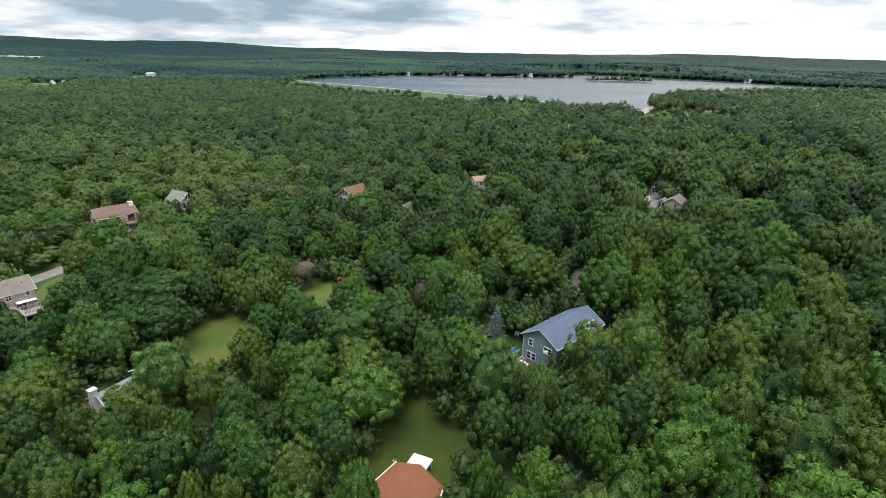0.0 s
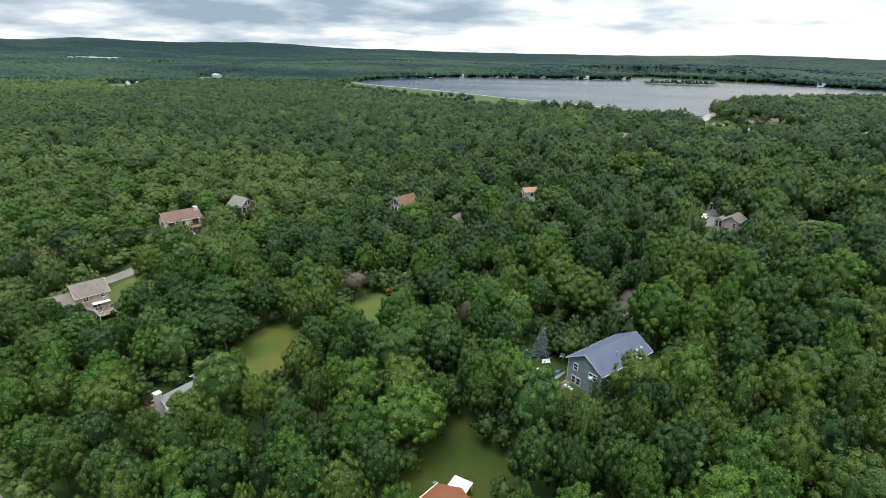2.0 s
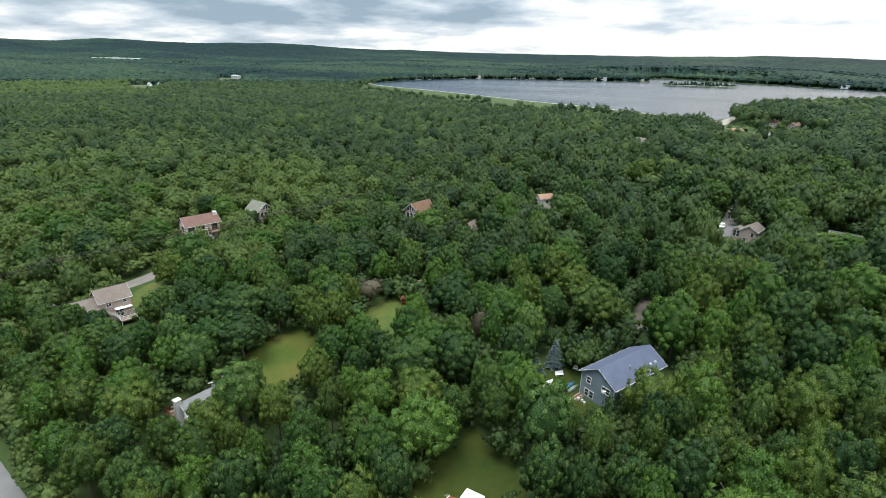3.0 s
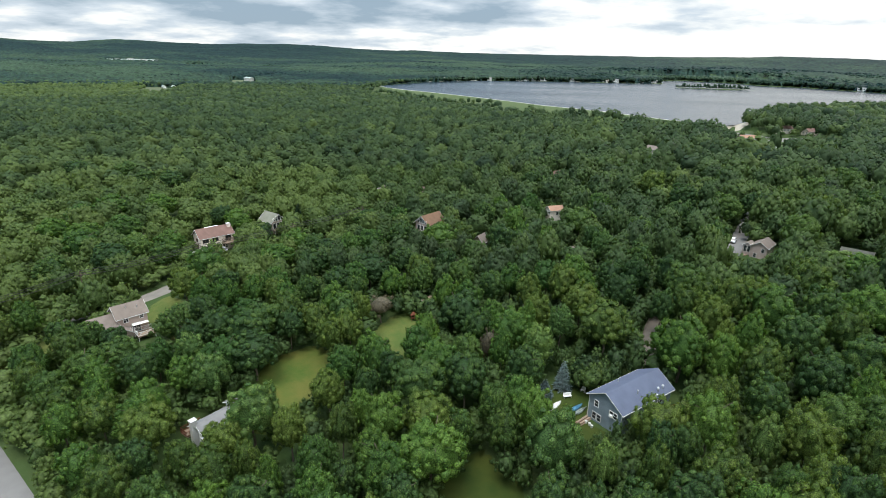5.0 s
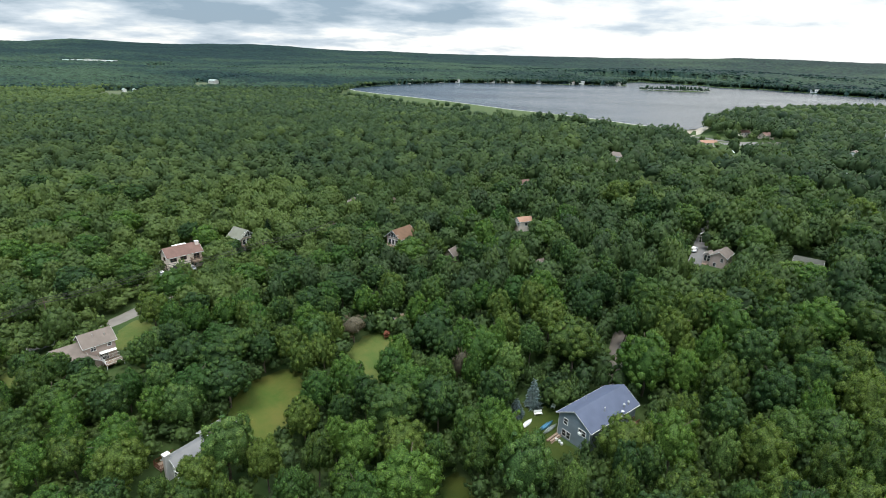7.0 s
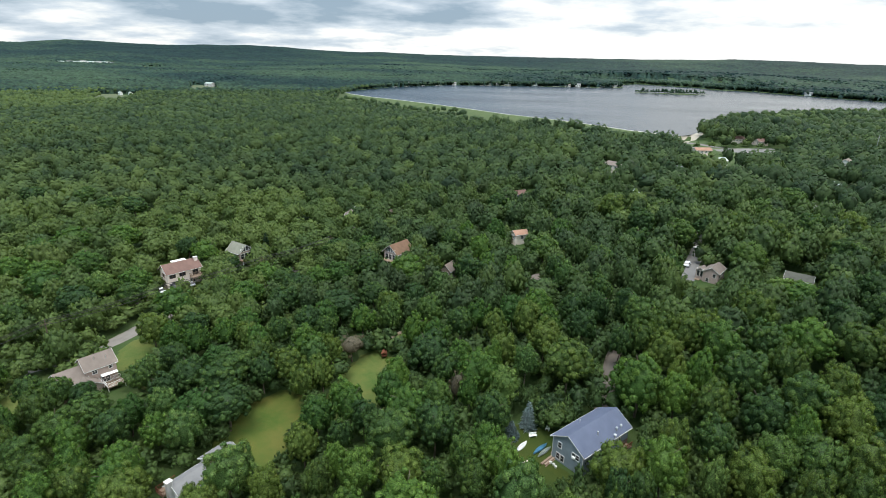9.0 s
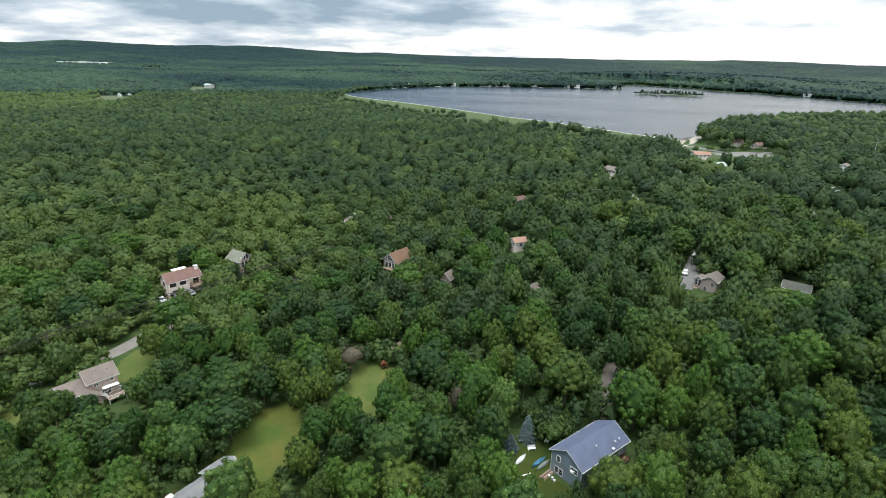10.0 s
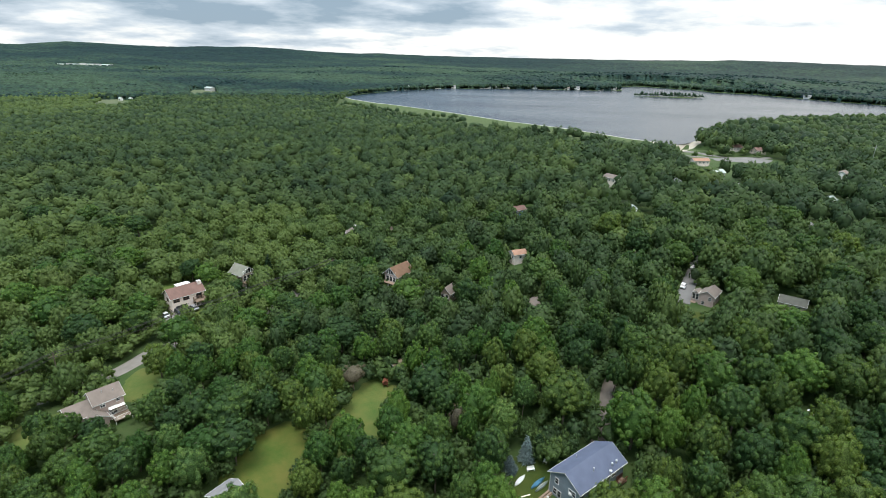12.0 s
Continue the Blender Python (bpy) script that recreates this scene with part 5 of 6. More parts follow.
def chalet(name_label, x, y, turn, L, W, ev, rise, wall, roof, z=None, glazed=True):
    """A chalet with a tall glazed gable towards -y."""
    h = house("house", name_label, x, y, turn, z)
    gable_block(h, L, W, ev, rise, wall, roof, 0.6, trim=M_TRIM)
    yy = -L / 2 - 0.03
    if glazed:
        for k, hh in ((-1.5, 0.9), (-0.5, 1.5), (0.5, 1.5), (1.5, 0.9)):
            window(h, k * 1.05, yy, ev + 0.1 + hh / 2, 0.85, hh, "-y")
        for k in (-1, 0, 1):
            window(h, k * 1.5, yy, ev - 1.6, 1.1, 1.7, "-y")
        box_part("balcony", M_WOOD, h, -W / 2, W / 2, -L / 2 - 1.6, -L / 2 - 0.08, ev - 2.9, ev - 2.7, 0.02)
        for px in (-W / 2 + 0.1, 0, W / 2 - 0.1):
            box_part("post", M_WHITE, h, px - 0.07, px + 0.07, -L / 2 - 1.55, -L / 2 - 1.41, -0.5, ev - 2.9, 0.01)
    return h


chalet("chalet with a brown roof and tall white-framed gable windows", -28.4, 171.5, -32, 8.0, 5.8, 6.6, 2.4, M_TAN_SIDING, M_WORN_ROOF, 1.4)
chalet("chalet with a mossy grey roof and dark glazed gable", -84.0, 169.8, 62, 6.2, 5.2, 3.9, 2.2, M_TAN_SIDING, M_MOSS_ROOF, 1.7)


def plain_house(label, x, y, turn, L, W, ev, rise, wall, roof, z=None, stack=False):
    h = house("house", label, x, y, turn, z)
    gable_block(h, L, W, ev, rise, wall, roof, 0.4, trim=M_TRIM)
    n = max(1, int(L / 3))
    for side, xx in (("+x", W / 2 + 0.03), ("-x", -W / 2 - 0.03)):
        for i in range(n):
            window(h, xx, -L / 2 + L * (i + 0.5) / n, ev - 1.2, 1.0, 1.1, side)
    for side, yy in (("-y", -L / 2 - 0.03), ("+y", L / 2 + 0.03)):
        for k in (-0.22, 0.22):
            window(h, W * k, yy, ev - 1.2, 0.9, 1.1, side)
    if stack:
        chimney(h, W * 0.3, L * 0.2, ev, ev + rise + 1.0, 0.9, M_CREAM)
    return h


def brown_house():
    h = house("house", "pinkish brown house with a front gable and dark windows", 73.0, 162.2, -37, 5.8)
    h.matrix_basis = h.matrix_basis @ Matrix.Diagonal((0.88, 0.88, 0.92, 1))
    gable_block(h, 8.0, 5.0, 4.6, 1.5, M_PINK_SIDING, M_TAN_ROOF, 0.35, trim=M_TRIM)
    y = -4.03
    window(h, -0.9, y, 1.7, 0.85, 1.2, "-y", M_TRIM)
    window(h, 1.2, y, 3.6, 0.85, 1.2, "-y", M_TRIM)
    for yy in (-2.4, 0.8):
        window(h, 2.53, yy, 3.4, 0.9, 1.2, "+x", M_TRIM)
    w = tagged(new("wing"))
    w.parent = h
    w.matrix_basis = pose(-3.9, -1.0, 0, 0, 0, 0)
    gable_block(w, 3.6, 2.7, 4.0, 0.8, M_PINK_SIDING, M_TAN_ROOF, 0.25, trim=M_TRIM)
    for xx in (-0.55, 0.55):
        window(w, xx, -1.83, 2.9, 0.8, 1.9, "-y", M_TRIM)
    box_part("step", M_WOOD, h, -5.2, -3.4, -4.2, -2.9, -0.4, 1.0, 0.03)


brown_house()
plain_house("house with a dark grey roof among trees", 97.0, 159.5, 58, 7.0, 6.2, 2.8, 1.2, M_TAN_SIDING, M_DARK_ROOF, 7.0)
plain_house("small house with a faded orange roof", 14.2, 197.0, -62, 5.4, 3.8, 4.8, 1.1, M_CREAM, M_ORANGE_TILE, 3.2)
plain_house("small grey shed with a steep dark roof", -10.4, 163.5, -25, 4.5, 3.6, 3.6, 1.8, M_TAN_SIDING, M_TAN_ROOF, 1.6)
plain_house("narrow house with a brown roof and pale chimney", -56.0, 216.5, 10, 6.0, 4.4, 5.6, 1.3, M_TAN_SIDING, M_TAN_ROOF, 1.4, True)
plain_house("long low house with a pale green metal roof", -46.5, 238.5, -62, 8.0, 4.0, 5.6, 1.0, M_TAN_SIDING, M_PALE_ROOF, 0.8)
plain_house("pale house with a light grey roof", 72.0, 260.0, -20, 5.4, 4.4, 5.2, 1.5, M_TRIM, M_PALE_ROOF, 6.0)
plain_house("house with a brown-grey roof", 77.5, 329.0, 40, 9.0, 6.0, 5.2, 1.6, M_CREAM, M_TAN_ROOF, 7.5)
plain_house("house with a pale grey gable and hipped porch", 143.0, 237.0, -30, 7.5, 5.5, 4.9, 2.2, M_TRIM, M_GREY_ROOF, 6.5)
plain_house("house with a pale grey roof", 180.5, 291.5, -60, 9.0, 6.0, 5.8, 1.6, M_TRIM, M_PALE_ROOF, 7.0)
plain_house("house with a pale pointed roof", 112.5, 319.0, 5, 5.5, 4.5, 5.8, 2.4, M_TRIM, M_GREY_ROOF, 7.0)
plain_house("house with a light grey roof", 144.0, 318.0, -50, 8.0, 5.5, 5.6, 1.6, M_TRIM, M_GREY_ROOF, 7.0)
plain_house("grey-roofed house near the beach", 151.5, 363.0, -70, 9.0, 6.5, 4.8, 1.6, M_TRIM, M_PALE_ROOF, 7.5)
plain_house("white house at the edge of the wood", 169.0, 231.0, -20, 8.0, 6.0, 4.6, 1.8, M_WHITE, M_GREY_ROOF, 6.5)
plain_house("white house with a grey roof", 233.0, 367.0, -40, 9.0, 6.5, 5.6, 1.8, M_WHITE, M_TAN_ROOF, 8.0)
plain_house("house with a reddish roof behind the beach", 158.0, 410.0, -80, 12.0, 6.0, 3.4, 1.5, M_CREAM, M_ORANGE_TILE, 8.5)
plain_house("beach pavilion with a brown roof", 219.0, 501.0, -75, 15.0, 7.0, 3.6, 2.0, M_CREAM, M_BROWN_ROOF)
plain_house("low house with a red-brown roof behind the beach", 240.0, 498.0, -60, 12.0, 7.0, 3.6, 2.0, M_CREAM, M_BROWN_ROOF)
plain_house("low house with a tan roof among trees", 16.9, 156.2, -30, 6.0, 4.6, 3.2, 1.2, M_TAN_SIDING, M_TAN_ROOF, 2.4)
plain_house("house with a brown-grey roof deep among trees", 57.9, 193.5, -40, 7.0, 5.0, 3.6, 1.4, M_TAN_SIDING, M_TAN_ROOF, 4.4)
plain_house("brown-roofed house beside a blue tarp", 17.0, 262.0, -60, 7.0, 5.0, 5.0, 1.4, M_TAN_SIDING, M_BROWN_ROOF, 3.2)


def white_house():
    h = house("house", "white house with grey roofs and an end chimney", -45.6, 68.0, -29, 0.8)
    h.matrix_basis = h.matrix_basis @ Matrix.Diagonal((0.88, 0.95, 0.92, 1))
    gable_block(h, 6.6, 5.6, 2.9, 1.6, M_WHITE, M_GREY_ROOF, 0.35, 0.8, -1.4)
    gable_block(h, 4.6, 5.8, 3.8, 1.4, M_WHITE, M_GREY_ROOF, 0.4, 0.6, 4.5)
    chimney(h, 0.5, -5.2, -0.4, 5.5, 0.95, M_TRIM)
    window(h, 2.0, -4.74, 1.6, 0.9, 1.1, "-y")
    window(h, -0.9, -4.74, 1.6, 0.9, 1.1, "-y")
    window(h, -2.03, -1.6, 1.7, 1.0, 1.1, "-x")
    deck(h, -4.4, -2.1, -5.4, -1.8, 0.9, 0.6, M_RED_WOOD)


white_house()


def orange_cottage():
    h = house("cottage", "low cottage with a rust-orange shingle roof", -3.2, 47.0, 0, 0.9)
    e, r_, t, d = 2.3, 3.15, 0.12, 3.0
    eav = [(-4.8, -6.5), (2.4, -6.5), (3.5, -0.2), (4.2, 2.4), (1.5, 6.0), (-1.5, 6.4), (-5.4, 0.8)]
    k = len(eav)
    bm = bmesh.new()
    lo = [bm.verts.new((x * 0.9, y * 0.92, -0.6)) for x, y in eav]
    up = [bm.verts.new((x * 0.9, y * 0.92, e)) for x, y in eav]
    bm.faces.new(up)
    for i in range(k):
        bm.faces.new((lo[i], lo[(i + 1) % k], up[(i + 1) % k], up[i]))
    part("wall", bm, M_CREAM, h)
    bm = bmesh.new()
    lo = [bm.verts.new((x, y, e + 0.004)) for x, y in eav]
    up = [bm.verts.new((x, y, e + t)) for x, y in eav]
    ra, rb = bm.verts.new((-1.0, -3.4, r_)), bm.verts.new((-0.5, 1.6, r_))
    bm.faces.new(lo[::-1])
    for i in range(k):
        bm.faces.new((lo[i], lo[(i + 1) % k], up[(i + 1) % k], up[i]))
    for q in ((up[0], up[1], ra), (up[1], up[2], rb, ra), (up[2], up[3], rb), (up[3], up[4], rb), (up[4], up[5], rb), (up[5], up[6], rb), (up[6], up[0], ra, rb)):
        bm.faces.new(q)
    bmesh.ops.recalc_face_normals(bm, faces=bm.faces[:])
    part("roof", bm, M_RUST_ROOF, h)
    for i, j in ((5, 6), (2, 3)):
        bm = bmesh.new()
        tube(bm, (eav[i][0] * 1.02, eav[i][1] * 1.02, e + 0.06), (eav[j][0] * 1.02, eav[j][1] * 1.02, e + 0.06), 0.07, 0.07, 8)
        part("gutter", bm, M_CREAM, h, "cream gutter")
    bm = bmesh.new()
    tube(bm, (-1.8, d + 2.6, e + 0.1), (-1.8, d + 2.6, e + 1.1), 0.03, 0.03, 6)
    tube(bm, (-2.1, d + 2.6, e + 0.9), (-1.5, d + 2.6, e + 1.1), 0.025, 0.025, 6)
    tube(bm, (-1.8, d + 2.3, e + 1.0), (-1.8, d + 2.9, e + 1.0), 0.02, 0.02, 6)
    part("aerial", bm, M_METAL, h)
    pipe(h, 0.2, -1.4, r_ - 0.3, r_ + 0.6, 0.06)
    window(h, 0.0, 5.66, 1.3, 1.1, 1.0, "+y")
    # garden gazebo
    g = tagged(new("gazebo"), "white canvas garden gazebo on thin posts", "gazebo")
    g.matrix_basis = pose(-1.9, 54.1, 0.95, 0, 0, -24) @ Matrix.Diagonal((0.92, 0.72, 0.95, 1))
    bm = bmesh.new()
    s, z = 1.42, 2.0
    q = [bm.verts.new((x, y, z)) for x, y in ((-s, -s), (s, -s), (s, s), (-s, s))]
    q2 = [bm.verts.new((x, y, z - 0.22)) for x, y in ((-s, -s), (s, -s), (s, s), (-s, s))]
    top = bm.verts.new((0, 0, z + 0.32))
    for i in range(4):
        bm.faces.new((q[i], q[(i + 1) % 4], top))
        bm.faces.new((q2[i], q2[(i + 1) % 4], q[(i + 1) % 4], q[i]))
    part("canopy", bm, M_CANVAS, g)
    for x in (-1.32, 1.32):
        for y in (-1.32, 1.32):
            box_part("post", M_WHITE, g, x - 0.04, x + 0.04, y - 0.04, y + 0.04, -0.2, z, 0.005)
    box_part("table", M_DARK, g, -0.6, 0.6, -0.45, 0.45, 0.0, 0.75, 0.03)


orange_cottage()


# houses across the lake and far off
def far_house(label, x, y, turn, L, W, ev, rise, wall, roof):
    h = house("house", label, x, y, turn, z_at(x, y) + 0.3)
    gable_block(h, L, W, ev, rise, wall, roof, 0.5)
    for i in range(3):
        window(h, -W / 2 - 0.03, -L / 3 + L / 3 * i, ev * 0.6, 1.6, 1.6, "-x")
        window(h, W / 2 + 0.03, -L / 3 + L / 3 * i, ev * 0.6, 1.6, 1.6, "+x")
    return h


SHORE_HOUSES = [(-190, 1284, 60, 16, 10, 7.5), (-88, 1404, 95, 14, 10, 4.5), (4, 1448, 80, 18, 9, 4.5), (22, 1452, 85, 14, 9, 4.0), (48, 1462, 80, 20, 10, 5.5), (120, 1478, 85, 18, 10, 4.5)]
SHORE_HOUSES += [(205, 1490, 90, 18, 10, 4.5), (232, 1496, 85, 18, 10, 6.0), (300, 1520, 80, 15, 9, 4.0), (335, 1532, 80, 16, 9, 4.5), (352, 1545, 75, 15, 9, 4.5), (748, 1372, 60, 20, 12, 5.5), (-575, 1112, 62, 26, 13, 6.0),
                (-617, 886, 55, 9, 6, 3.2), (-603, 892, 55, 7, 6, 3.2)]
# a row of long pale buildings in the distance
VILLAGE = [(-1690, 2112, -50, 26, 12, 4.0), (-1668, 2128, -55, 22, 12, 5.0), (-1650, 2146, -50, 30, 12, 4.0), (-1632, 2158, -52, 24, 12, 7.0), (-1612, 2176, -50, 32, 12, 4.5), (-1594, 2190, -55, 26, 12, 5.0), (-1572, 2204, -50, 36, 12, 3.5), (-1546, 2222, -50, 40, 12, 3.0)]
for i, (x, y, turn, L, W, ev) in enumerate(SHORE_HOUSES):
    far_house("white lakeside house with a grey roof before trees", x, y + 4, turn, L * 0.8, W * 0.8, ev, 2.2, M_WHITE if i % 3 else M_TRIM, M_PALE_ROOF if x < -500 else M_GREY_ROOF if i % 2 else M_TAN_ROOF)
for i, (x, y, turn, L, W, ev) in enumerate(VILLAGE):
    far_house("long white building of a distant village", x, y + 4, turn, L * 0.9, W * 0.8, ev, 1.8, M_WHITE, M_GREY_ROOF if i % 2 else M_PALE_ROOF)


DOCKS = [(-186, 1201), (-172, 1243), (-154, 1303), (-130, 1356), (-31, 1447), (-17, 1455), (26, 1474), (128, 1503), (166, 1509), (202, 1500), (255, 1501), (292, 1499), (337, 1504)]


def dock(x, y, turn, L):
    """A boarded landing stage on posts."""
    d = tagged(new("dock"), "pale boarded dock on posts at the lake shore", "dock", "docks along the shore")
    d.matrix_basis = pose(x, y, WATER, 0, 0, turn)
    box_part("deck", M_STONE, d, -L / 2, L / 2, -1.6, 1.6, 0.7, 1.0, 0.05)
    n = max(2, int(L / 5))
    for i in range(n + 1):
        for yy in (-1.3, 1.3):
            u = -L / 2 + 0.3 + (L - 0.6) * i / n
            box_part("post", M_POLE, d, u - 0.15, u + 0.15, yy - 0.15, yy + 0.15, -1.5, 0.7, 0)


def shore_point(x, y):
    """The nearest place on the lake's edge, and the way along it."""
    best = None
    for (x0, y0), (x1, y1) in zip(LAKE, LAKE[1:] + LAKE[:1]):
        dx, dy = x1 - x0, y1 - y0
        t = min(1, max(0, ((x - x0) * dx + (y - y0) * dy) / (dx * dx + dy * dy)))
        q = (math.hypot(x - x0 - t * dx, y - y0 - t * dy), x0 + t * dx, y0 + t * dy, math.degrees(math.atan2(dy, dx)))
        best = q if best is None or q < best else best
    return best[1:]


for i, (x, y) in enumerate(DOCKS):
    sx, sy, way = shore_point(x, y)
    out = radians(way + 90)
    dock(sx + 4 * math.cos(out), sy + 4 * math.sin(out), way, (16, 9, 12, 20, 10)[i % 5])


# ---- yard things ----
def spruce(label, x, y, height, r, mat, seed):
    t = tagged(new("spruce_tree"), label, "tree")
    t.matrix_basis = pose(x, y, z_at(x, y))
    bm = bmesh.new()
    tube(bm, (0, 0, -0.3), (0, 0, height * 0.95), 0.14, 0.02, 7)
    part("trunk", bm, M_BARK, t)
    rs = random.Random(seed)
    bm = bmesh.new()
    z = height * 0.06
    while z < height * 0.97:
        k = 1 - z / height
        n = max(5, int(20 * k) + 4)
        for i in range(n):
            a = 6.283 * (i + rs.uniform(-0.4, 0.4)) / n
            ln = (r * k ** 0.85 + 0.18) * rs.uniform(0.62, 1.18)
            d = Vector((math.cos(a), math.sin(a), rs.uniform(-0.30, 0.10)))
            s = Vector((-math.sin(a), math.cos(a), 0))
            o = Vector((0, 0, z + rs.uniform(-0.16, 0.16)))
            w = 0.13 + ln * 0.10
            for f in (0.35, 0.55, 0.75, 0.92):
                c = o + d * ln * f
                for _ in range(2):
                    u = (d + s * rs.uniform(-0.9, 0.9) + Vector((0, 0, rs.uniform(-0.5, 0.6)))).normalized()
                    q = u.cross(Vector((rs.uniform(-1, 1), rs.uniform(-1, 1), rs.uniform(0.2, 1)))).normalized()
                    bm.faces.new([bm.verts.new(v) for v in (c - u * w - q * w * 0.4, c - u * w * 0.6 + q * w * 0.5, c + u * w * 1.5)])
        z += height * 0.033
    part("crown", bm, mat, t)
    return t


spruce("blue spruce tree with silvery blue needles in the yard", 10.8, 88.8, 6.0, 1.6, M_SPRUCE, 5)
spruce("small blue spruce tree beside the yard", 7.4, 85.6, 3.8, 1.5, M_SPRUCE, 6)
spruce("dark green spruce tree beside the yard", 13.4, 90.5, 5.6, 2.1, M_PINE, 8)
spruce("dark green pointed spruce beside a chalet", -77.0, 176.0, 9.5, 2.2, M_PINE, 9)


def boat(label, x, y, turn, L, W, mat, flip):
    b = tagged(new("canoe"), label, "boat")
    b.matrix_basis = pose(x, y, z_at(x, y) + 0.35, 0, 180 if flip else 0, turn)
    n = 11
    bm = bmesh.new()
    rows = []
    for i in range(n):
        u = -1 + 2 * i / (n - 1)
        w = W / 2 * max(0.03, (1 - abs(u) ** 2.2))
        k = 0.12 * u * u
        rows.append([bm.verts.new((w * c, u * L / 2, zz + k)) for c, zz in ((-1, 0.16), (-0.85, -0.08), (0, -0.24), (0.85, -0.08), (1, 0.16))])
    for p, q in zip(rows, rows[1:]):
        for i in range(4):
            bm.faces.new((p[i], p[i + 1], q[i + 1], q[i]))
    bmesh.ops.solidify(bm, geom=bm.faces[:], thickness=0.03)
    part("hull", bm, mat, b)
    for yy in (-L * 0.2, L * 0.2):
        box_part("thwart", M_WOOD, b, -W * 0.36, W * 0.36, yy - 0.1, yy + 0.1, 0.05, 0.08, 0)
    return b


boat("white upturned canoe on the grass", 9.3, 83.0, -35, 3.8, 0.95, M_CANVAS, True)
boat("blue upturned canoe on a wooden rack", 12.7, 82.6, -42, 4.2, 0.9, M_TARP, True)
boat("pale blue rowing boat beside a canoe", 13.4, 81.8, -42, 4.0, 0.8, M_PALE_ROOF, True)


def bench(label, x, y, turn, mat, w=1.6):
    b = tagged(new("garden_bench"), label, "bench")
    b.matrix_basis = pose(x, y, z_at(x, y) + 0.03, 0, 0, turn)
    box_part("seat", mat, b, -w / 2, w / 2, -0.25, 0.25, 0.4, 0.46, 0.01)
    box_part("backrest", mat, b, -w / 2, w / 2, 0.22, 0.27, 0.5, 0.95, 0.01)
    for x0 in (-w / 2 + 0.05, w / 2 - 0.12):
        for y0 in (-0.22, 0.16):
            box_part("leg", mat, b, x0, x0 + 0.07, y0, y0 + 0.07, 0, 0.4, 0.005)


bench("white garden bench by the spruce", 11.6, 86.0, 20, M_WHITE)
bench("white plastic garden chair on the lawn before the house", 15.6, 72.6, -30, M_WHITE, 0.75)
bench("white garden chair by the trees", 14.6, 88.2, -30, M_WHITE, 0.8)


def lumber(x, y, turn):
    p = tagged(new("lumber_pile"), "stack of bare wooden boards beside the house", "lumber")
    p.matrix_basis = pose(x, y, z_at(x, y) + 0.05, 0, 0, turn)
    rs = random.Random(4)
    for i in range(7):
        box_part("board", M_WOOD, p, -0.6 + i * 0.18, -0.45 + i * 0.18, -1.6 + rs.uniform(-0.3, 0.3), 1.6 + rs.uniform(-0.3, 0.3), 0, 0.12 + 0.1 * (i % 3), 0.01)


lumber(14.0, 79.6, -42)


def plank(x, y, turn, L):
    p = tagged(new("plank"), "bare pale plank lying on the lawn", "plank")
    p.matrix_basis = pose(x, y, z_at(x, y) + 0.08, 0, 0, turn)
    box_part("board", M_CREAM, p, -L / 2, L / 2, -0.12, 0.12, 0.0, 0.06, 0.01)
    for u in (-L * 0.35, L * 0.35):
        box_part("bearer", M_WOOD, p, u - 0.05, u + 0.05, -0.2, 0.2, -0.08, -0.004, 0.005)


plank(10.0, 79.2, 25, 2.4)


def bucket(x, y):
    b = tagged(new("bucket"), "white plastic bucket beside the house wall", "bucket")
    b.matrix_basis = pose(x, y, z_at(x, y) + 0.05)
    bm = bmesh.new()
    tube(bm, (0, 0, 0), (0, 0, 0.42), 0.17, 0.23, 14)
    part("body", bm, M_WHITE, b)
    bm = bmesh.new()
    tube(bm, (0, 0, 0.424), (0, 0, 0.46), 0.25, 0.24, 14)
    part("lid", bm, M_TRIM, b)


for bx, by in ((14.2, 78.9), (14.7, 78.4), (15.0, 77.8)):
    bucket(bx, by)


def play_set(x, y):
    p = tagged(new("play_set"), "red-stained wooden play set at the lawn's edge", "play set")
    p.matrix_basis = pose(x, y, z_at(x, y), 0, 0, 15) @ Matrix.Diagonal((0.62, 0.62, 0.62, 1))
    for px in (-0.9, 0.9):
        for py in (-0.9, 0.9):
            box_part("post", M_RED_WOOD, p, px - 0.07, px + 0.07, py - 0.07, py + 0.07, -0.3, 2.4, 0.01)
    box_part("platform", M_RED_WOOD, p, -1, 1, -1, 1, 1.1, 1.2, 0.02)
    box_part("side_board", M_RED_WOOD, p, -1, 1, -1.05, -0.98, 1.2, 1.9, 0.02)
    bm = bmesh.new()
    prism(bm, [(-1.2, 2.4), (1.2, 2.4), (0, 3.2)], -1.2, 1.2)
    part("roof", bm, M_RED_WOOD, p)


play_set(-22.3, 112.5)
plain_house("small shed with a straw-brown roof behind trees", -19.9, 119.6, -40, 4.4, 3.8, 1.9, 1.2, M_RED_WOOD, M_STRAW_ROOF)


def garden_shed(x, y, turn):
    h = tagged(new("garden_shed"), "small white garden shed in a dark clearing", "shed")
    h.matrix_basis = pose(x, y, z_at(x, y), 0, 0, turn) @ Matrix.Diagonal((0.75, 0.75, 0.8, 1))
    gable_block(h, 1.9, 1.5, 1.9, 0.35, M_WHITE, M_CANVAS, 0.12)
    box_part("door", M_TRIM, h, -0.4, 0.4, -1.0, -0.954, 0.0, 1.7, 0.01)


garden_shed(73.4, 104.8, -35)


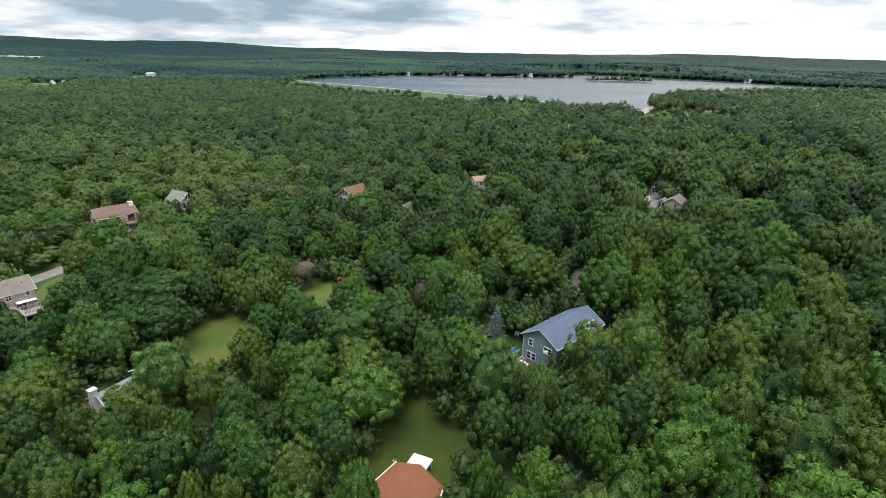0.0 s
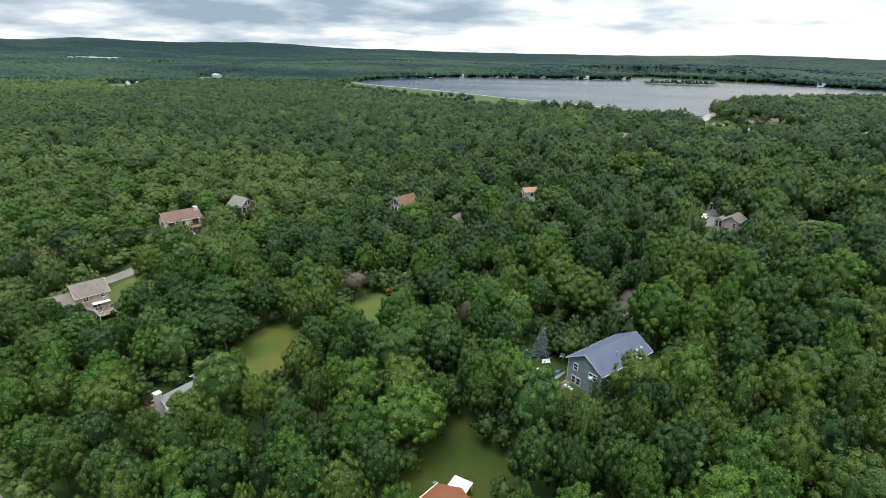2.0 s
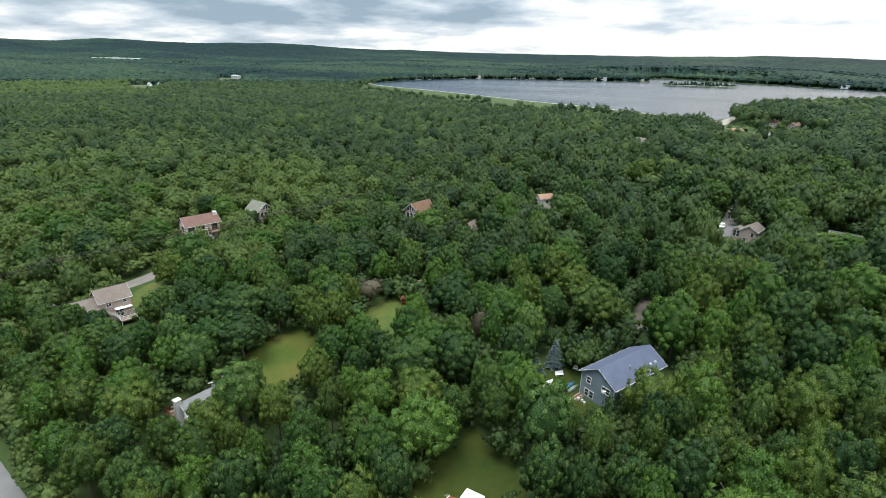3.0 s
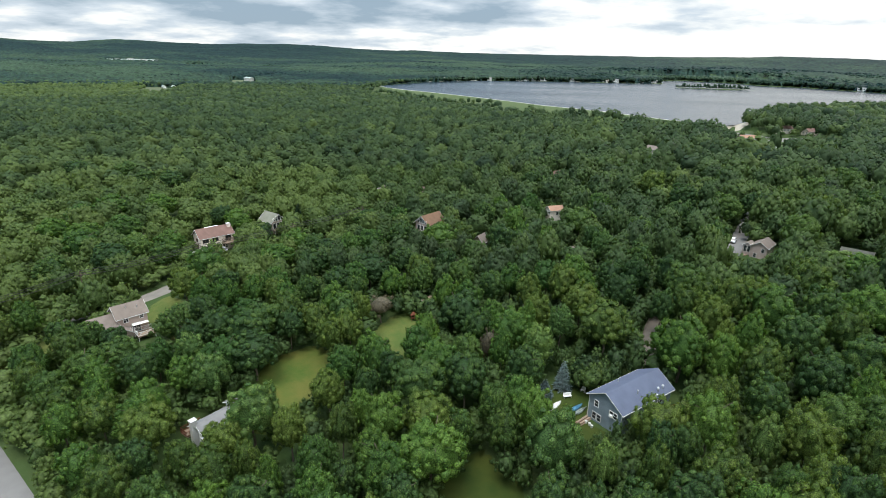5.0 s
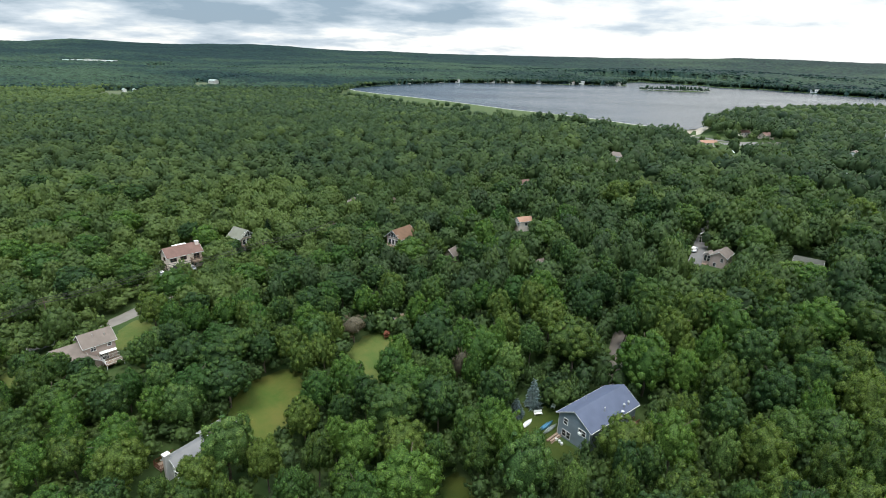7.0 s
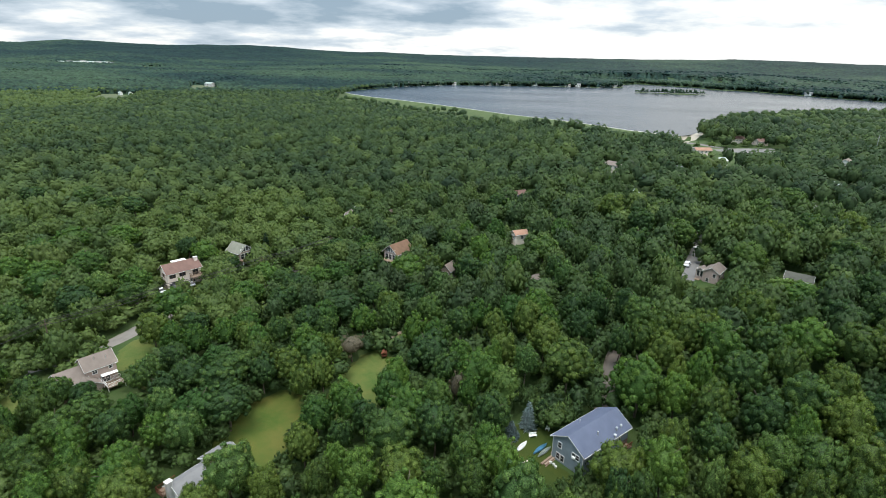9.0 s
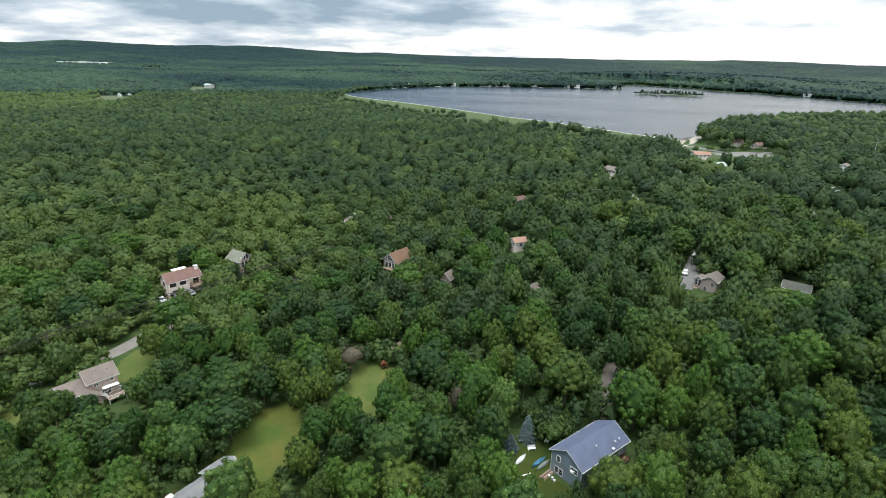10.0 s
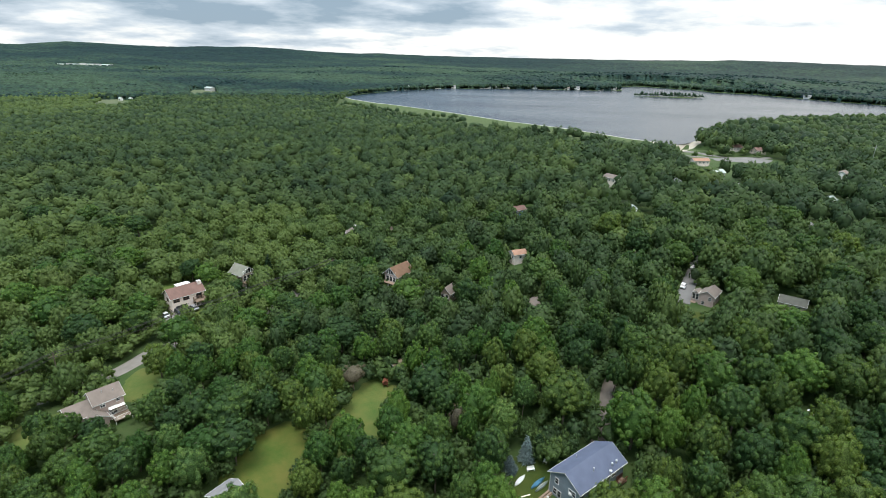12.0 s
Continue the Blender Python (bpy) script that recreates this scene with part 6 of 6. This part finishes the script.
def car(label, x, y, turn, mat, z=None):
    c = tagged(new("car"), label, "car")
    c.matrix_basis = pose(x, y, (z_at(x, y) + 0.17) if z is None else z, 0, 0, turn)
    bm = bmesh.new()
    prof = [(-2.2, 0.35), (2.2, 0.35), (2.25, 0.75), (1.2, 0.95), (-1.9, 0.98), (-2.25, 0.8)]
    a = [bm.verts.new((-0.86, y_, z_)) for y_, z_ in prof]
    b = [bm.verts.new((0.86, y_, z_)) for y_, z_ in prof]
    bm.faces.new(a)
    bm.faces.new(b[::-1])
    for i in range(6):
        bm.faces.new((a[(i + 1) % 6], a[i], b[i], b[(i + 1) % 6]))
    bmesh.ops.recalc_face_normals(bm, faces=bm.faces[:])
    bmesh.ops.bevel(bm, geom=bm.edges[:], offset=0.08, segments=2, affect="EDGES")
    part("body", bm, mat, c)
    bm = bmesh.new()
    lo = [bm.verts.new(p) for p in ((-0.8, -1.9, 0.96), (0.8, -1.9, 0.96), (0.8, 1.15, 0.96), (-0.8, 1.15, 0.96))]
    hi = [bm.verts.new(p) for p in ((-0.62, -1.4, 1.43), (0.62, -1.4, 1.43), (0.62, 0.35, 1.43), (-0.62, 0.35, 1.43))]
    for i in range(4):
        bm.faces.new((lo[i], lo[(i + 1) % 4], hi[(i + 1) % 4], hi[i]))
    bm.faces.new(hi)
    part("windows", bm, M_GLASS, c)
    box_part("roof", mat, c, -0.64, 0.64, -1.42, 0.37, 1.434, 1.49, 0.02)
    for px in (-0.82, 0.82):
        for py in (-1.35, 1.4):
            bm = bmesh.new()
            tube(bm, (px - 0.1, py, 0.33), (px + 0.1, py, 0.33), 0.33, 0.33, 16)
            w = part("wheel", bm, M_RUBBER, c)
            bm = bmesh.new()
            tube(bm, (px - 0.11, py, 0.33), (px + 0.11, py, 0.33), 0.19, 0.19, 12)
            part("rim", bm, M_METAL, w)


car("white car parked on the asphalt", 68.8, 173.2, -28, M_CAR_W)
car("white car parked farther along the road", 77.9, 190.6, -30, M_CAR_W)
car("dark car parked before the garage", -94.2, 144.4, 60, M_CAR_D)
car("silver car parked beside the deck", -90.4, 147.2, 58, M_CAR_S)
car("white car parked on the drive", -96.4, 141.2, 55, M_CAR_W)


def tarp():
    t = tagged(new("tarp"), "bright blue tarp over a stack behind trees", "tarp")
    t.matrix_basis = pose(19.6, 256.5, z_at(19.6, 256.5))
    bm = bmesh.new()
    prism(bm, [(-1.8, 0), (1.8, 0), (1.5, 2.4), (0, 3.2), (-1.5, 2.4)], -1.6, 1.6)
    part("cover", bm, M_TARP_B, t)


tarp()


# ---- poles and wires along the lane ----
pole_tops = []
mast = tagged(new("utility_pole"), "tall pale utility pole above the trees", "utility pole")
mast.matrix_basis = pose(299.5, 442, z_at(299.5, 442))
part("pole", tube(bmesh.new(), (0, 0, -0.5), (0, 0, 19.0), 0.28, 0.18, 10), M_METAL, mast)
box_part("crossarm", M_METAL, mast, -1.6, 1.6, -0.12, 0.12, 16.5, 16.8, 0.01)
for x, y in POLES:
    p = tagged(new("utility_pole"), "wooden utility pole with a crossarm by the lane", "utility pole", "poles along the lane")
    p.matrix_basis = pose(x, y, z_at(x, y), 0, 0, 60)
    bm = bmesh.new()
    tube(bm, (0, 0, -0.5), (0, 0, 10.6), 0.15, 0.10, 10)
    part("pole", bm, M_POLE, p)
    box_part("crossarm", M_POLE, p, -1.1, 1.1, -0.16, -0.05, 9.6, 9.75, 0.01)
    pole_tops.append((x, y, z_at(x, y)))
for off, zz in ((-1.0, 9.78), (0.0, 10.62), (1.0, 9.78)):
    w = tagged(new("power_line"), "thin dark power line strung between poles", "cable", "wires along the lane")
    for k, (p, q) in enumerate(zip(pole_tops, pole_tops[1:])):
        bm = bmesh.new()
        d = Vector((q[0] - p[0], q[1] - p[1], 0)).normalized()
        s = Vector((d.y, -d.x, 0)) * off
        last = None
        for i in range(13):
            u = i / 12
            v = Vector((p[0] + (q[0] - p[0]) * u, p[1] + (q[1] - p[1]) * u, p[2] + (q[2] - p[2]) * u + zz - 4 * u * (1 - u) * 0.7)) + s
            if last is not None:
                tube(bm, last, v, 0.06, 0.06, 4, cap=False)
            last = v
        bmesh.ops.remove_doubles(bm, verts=bm.verts[:], dist=0.02)
        part("span", bm, M_DARK, w)
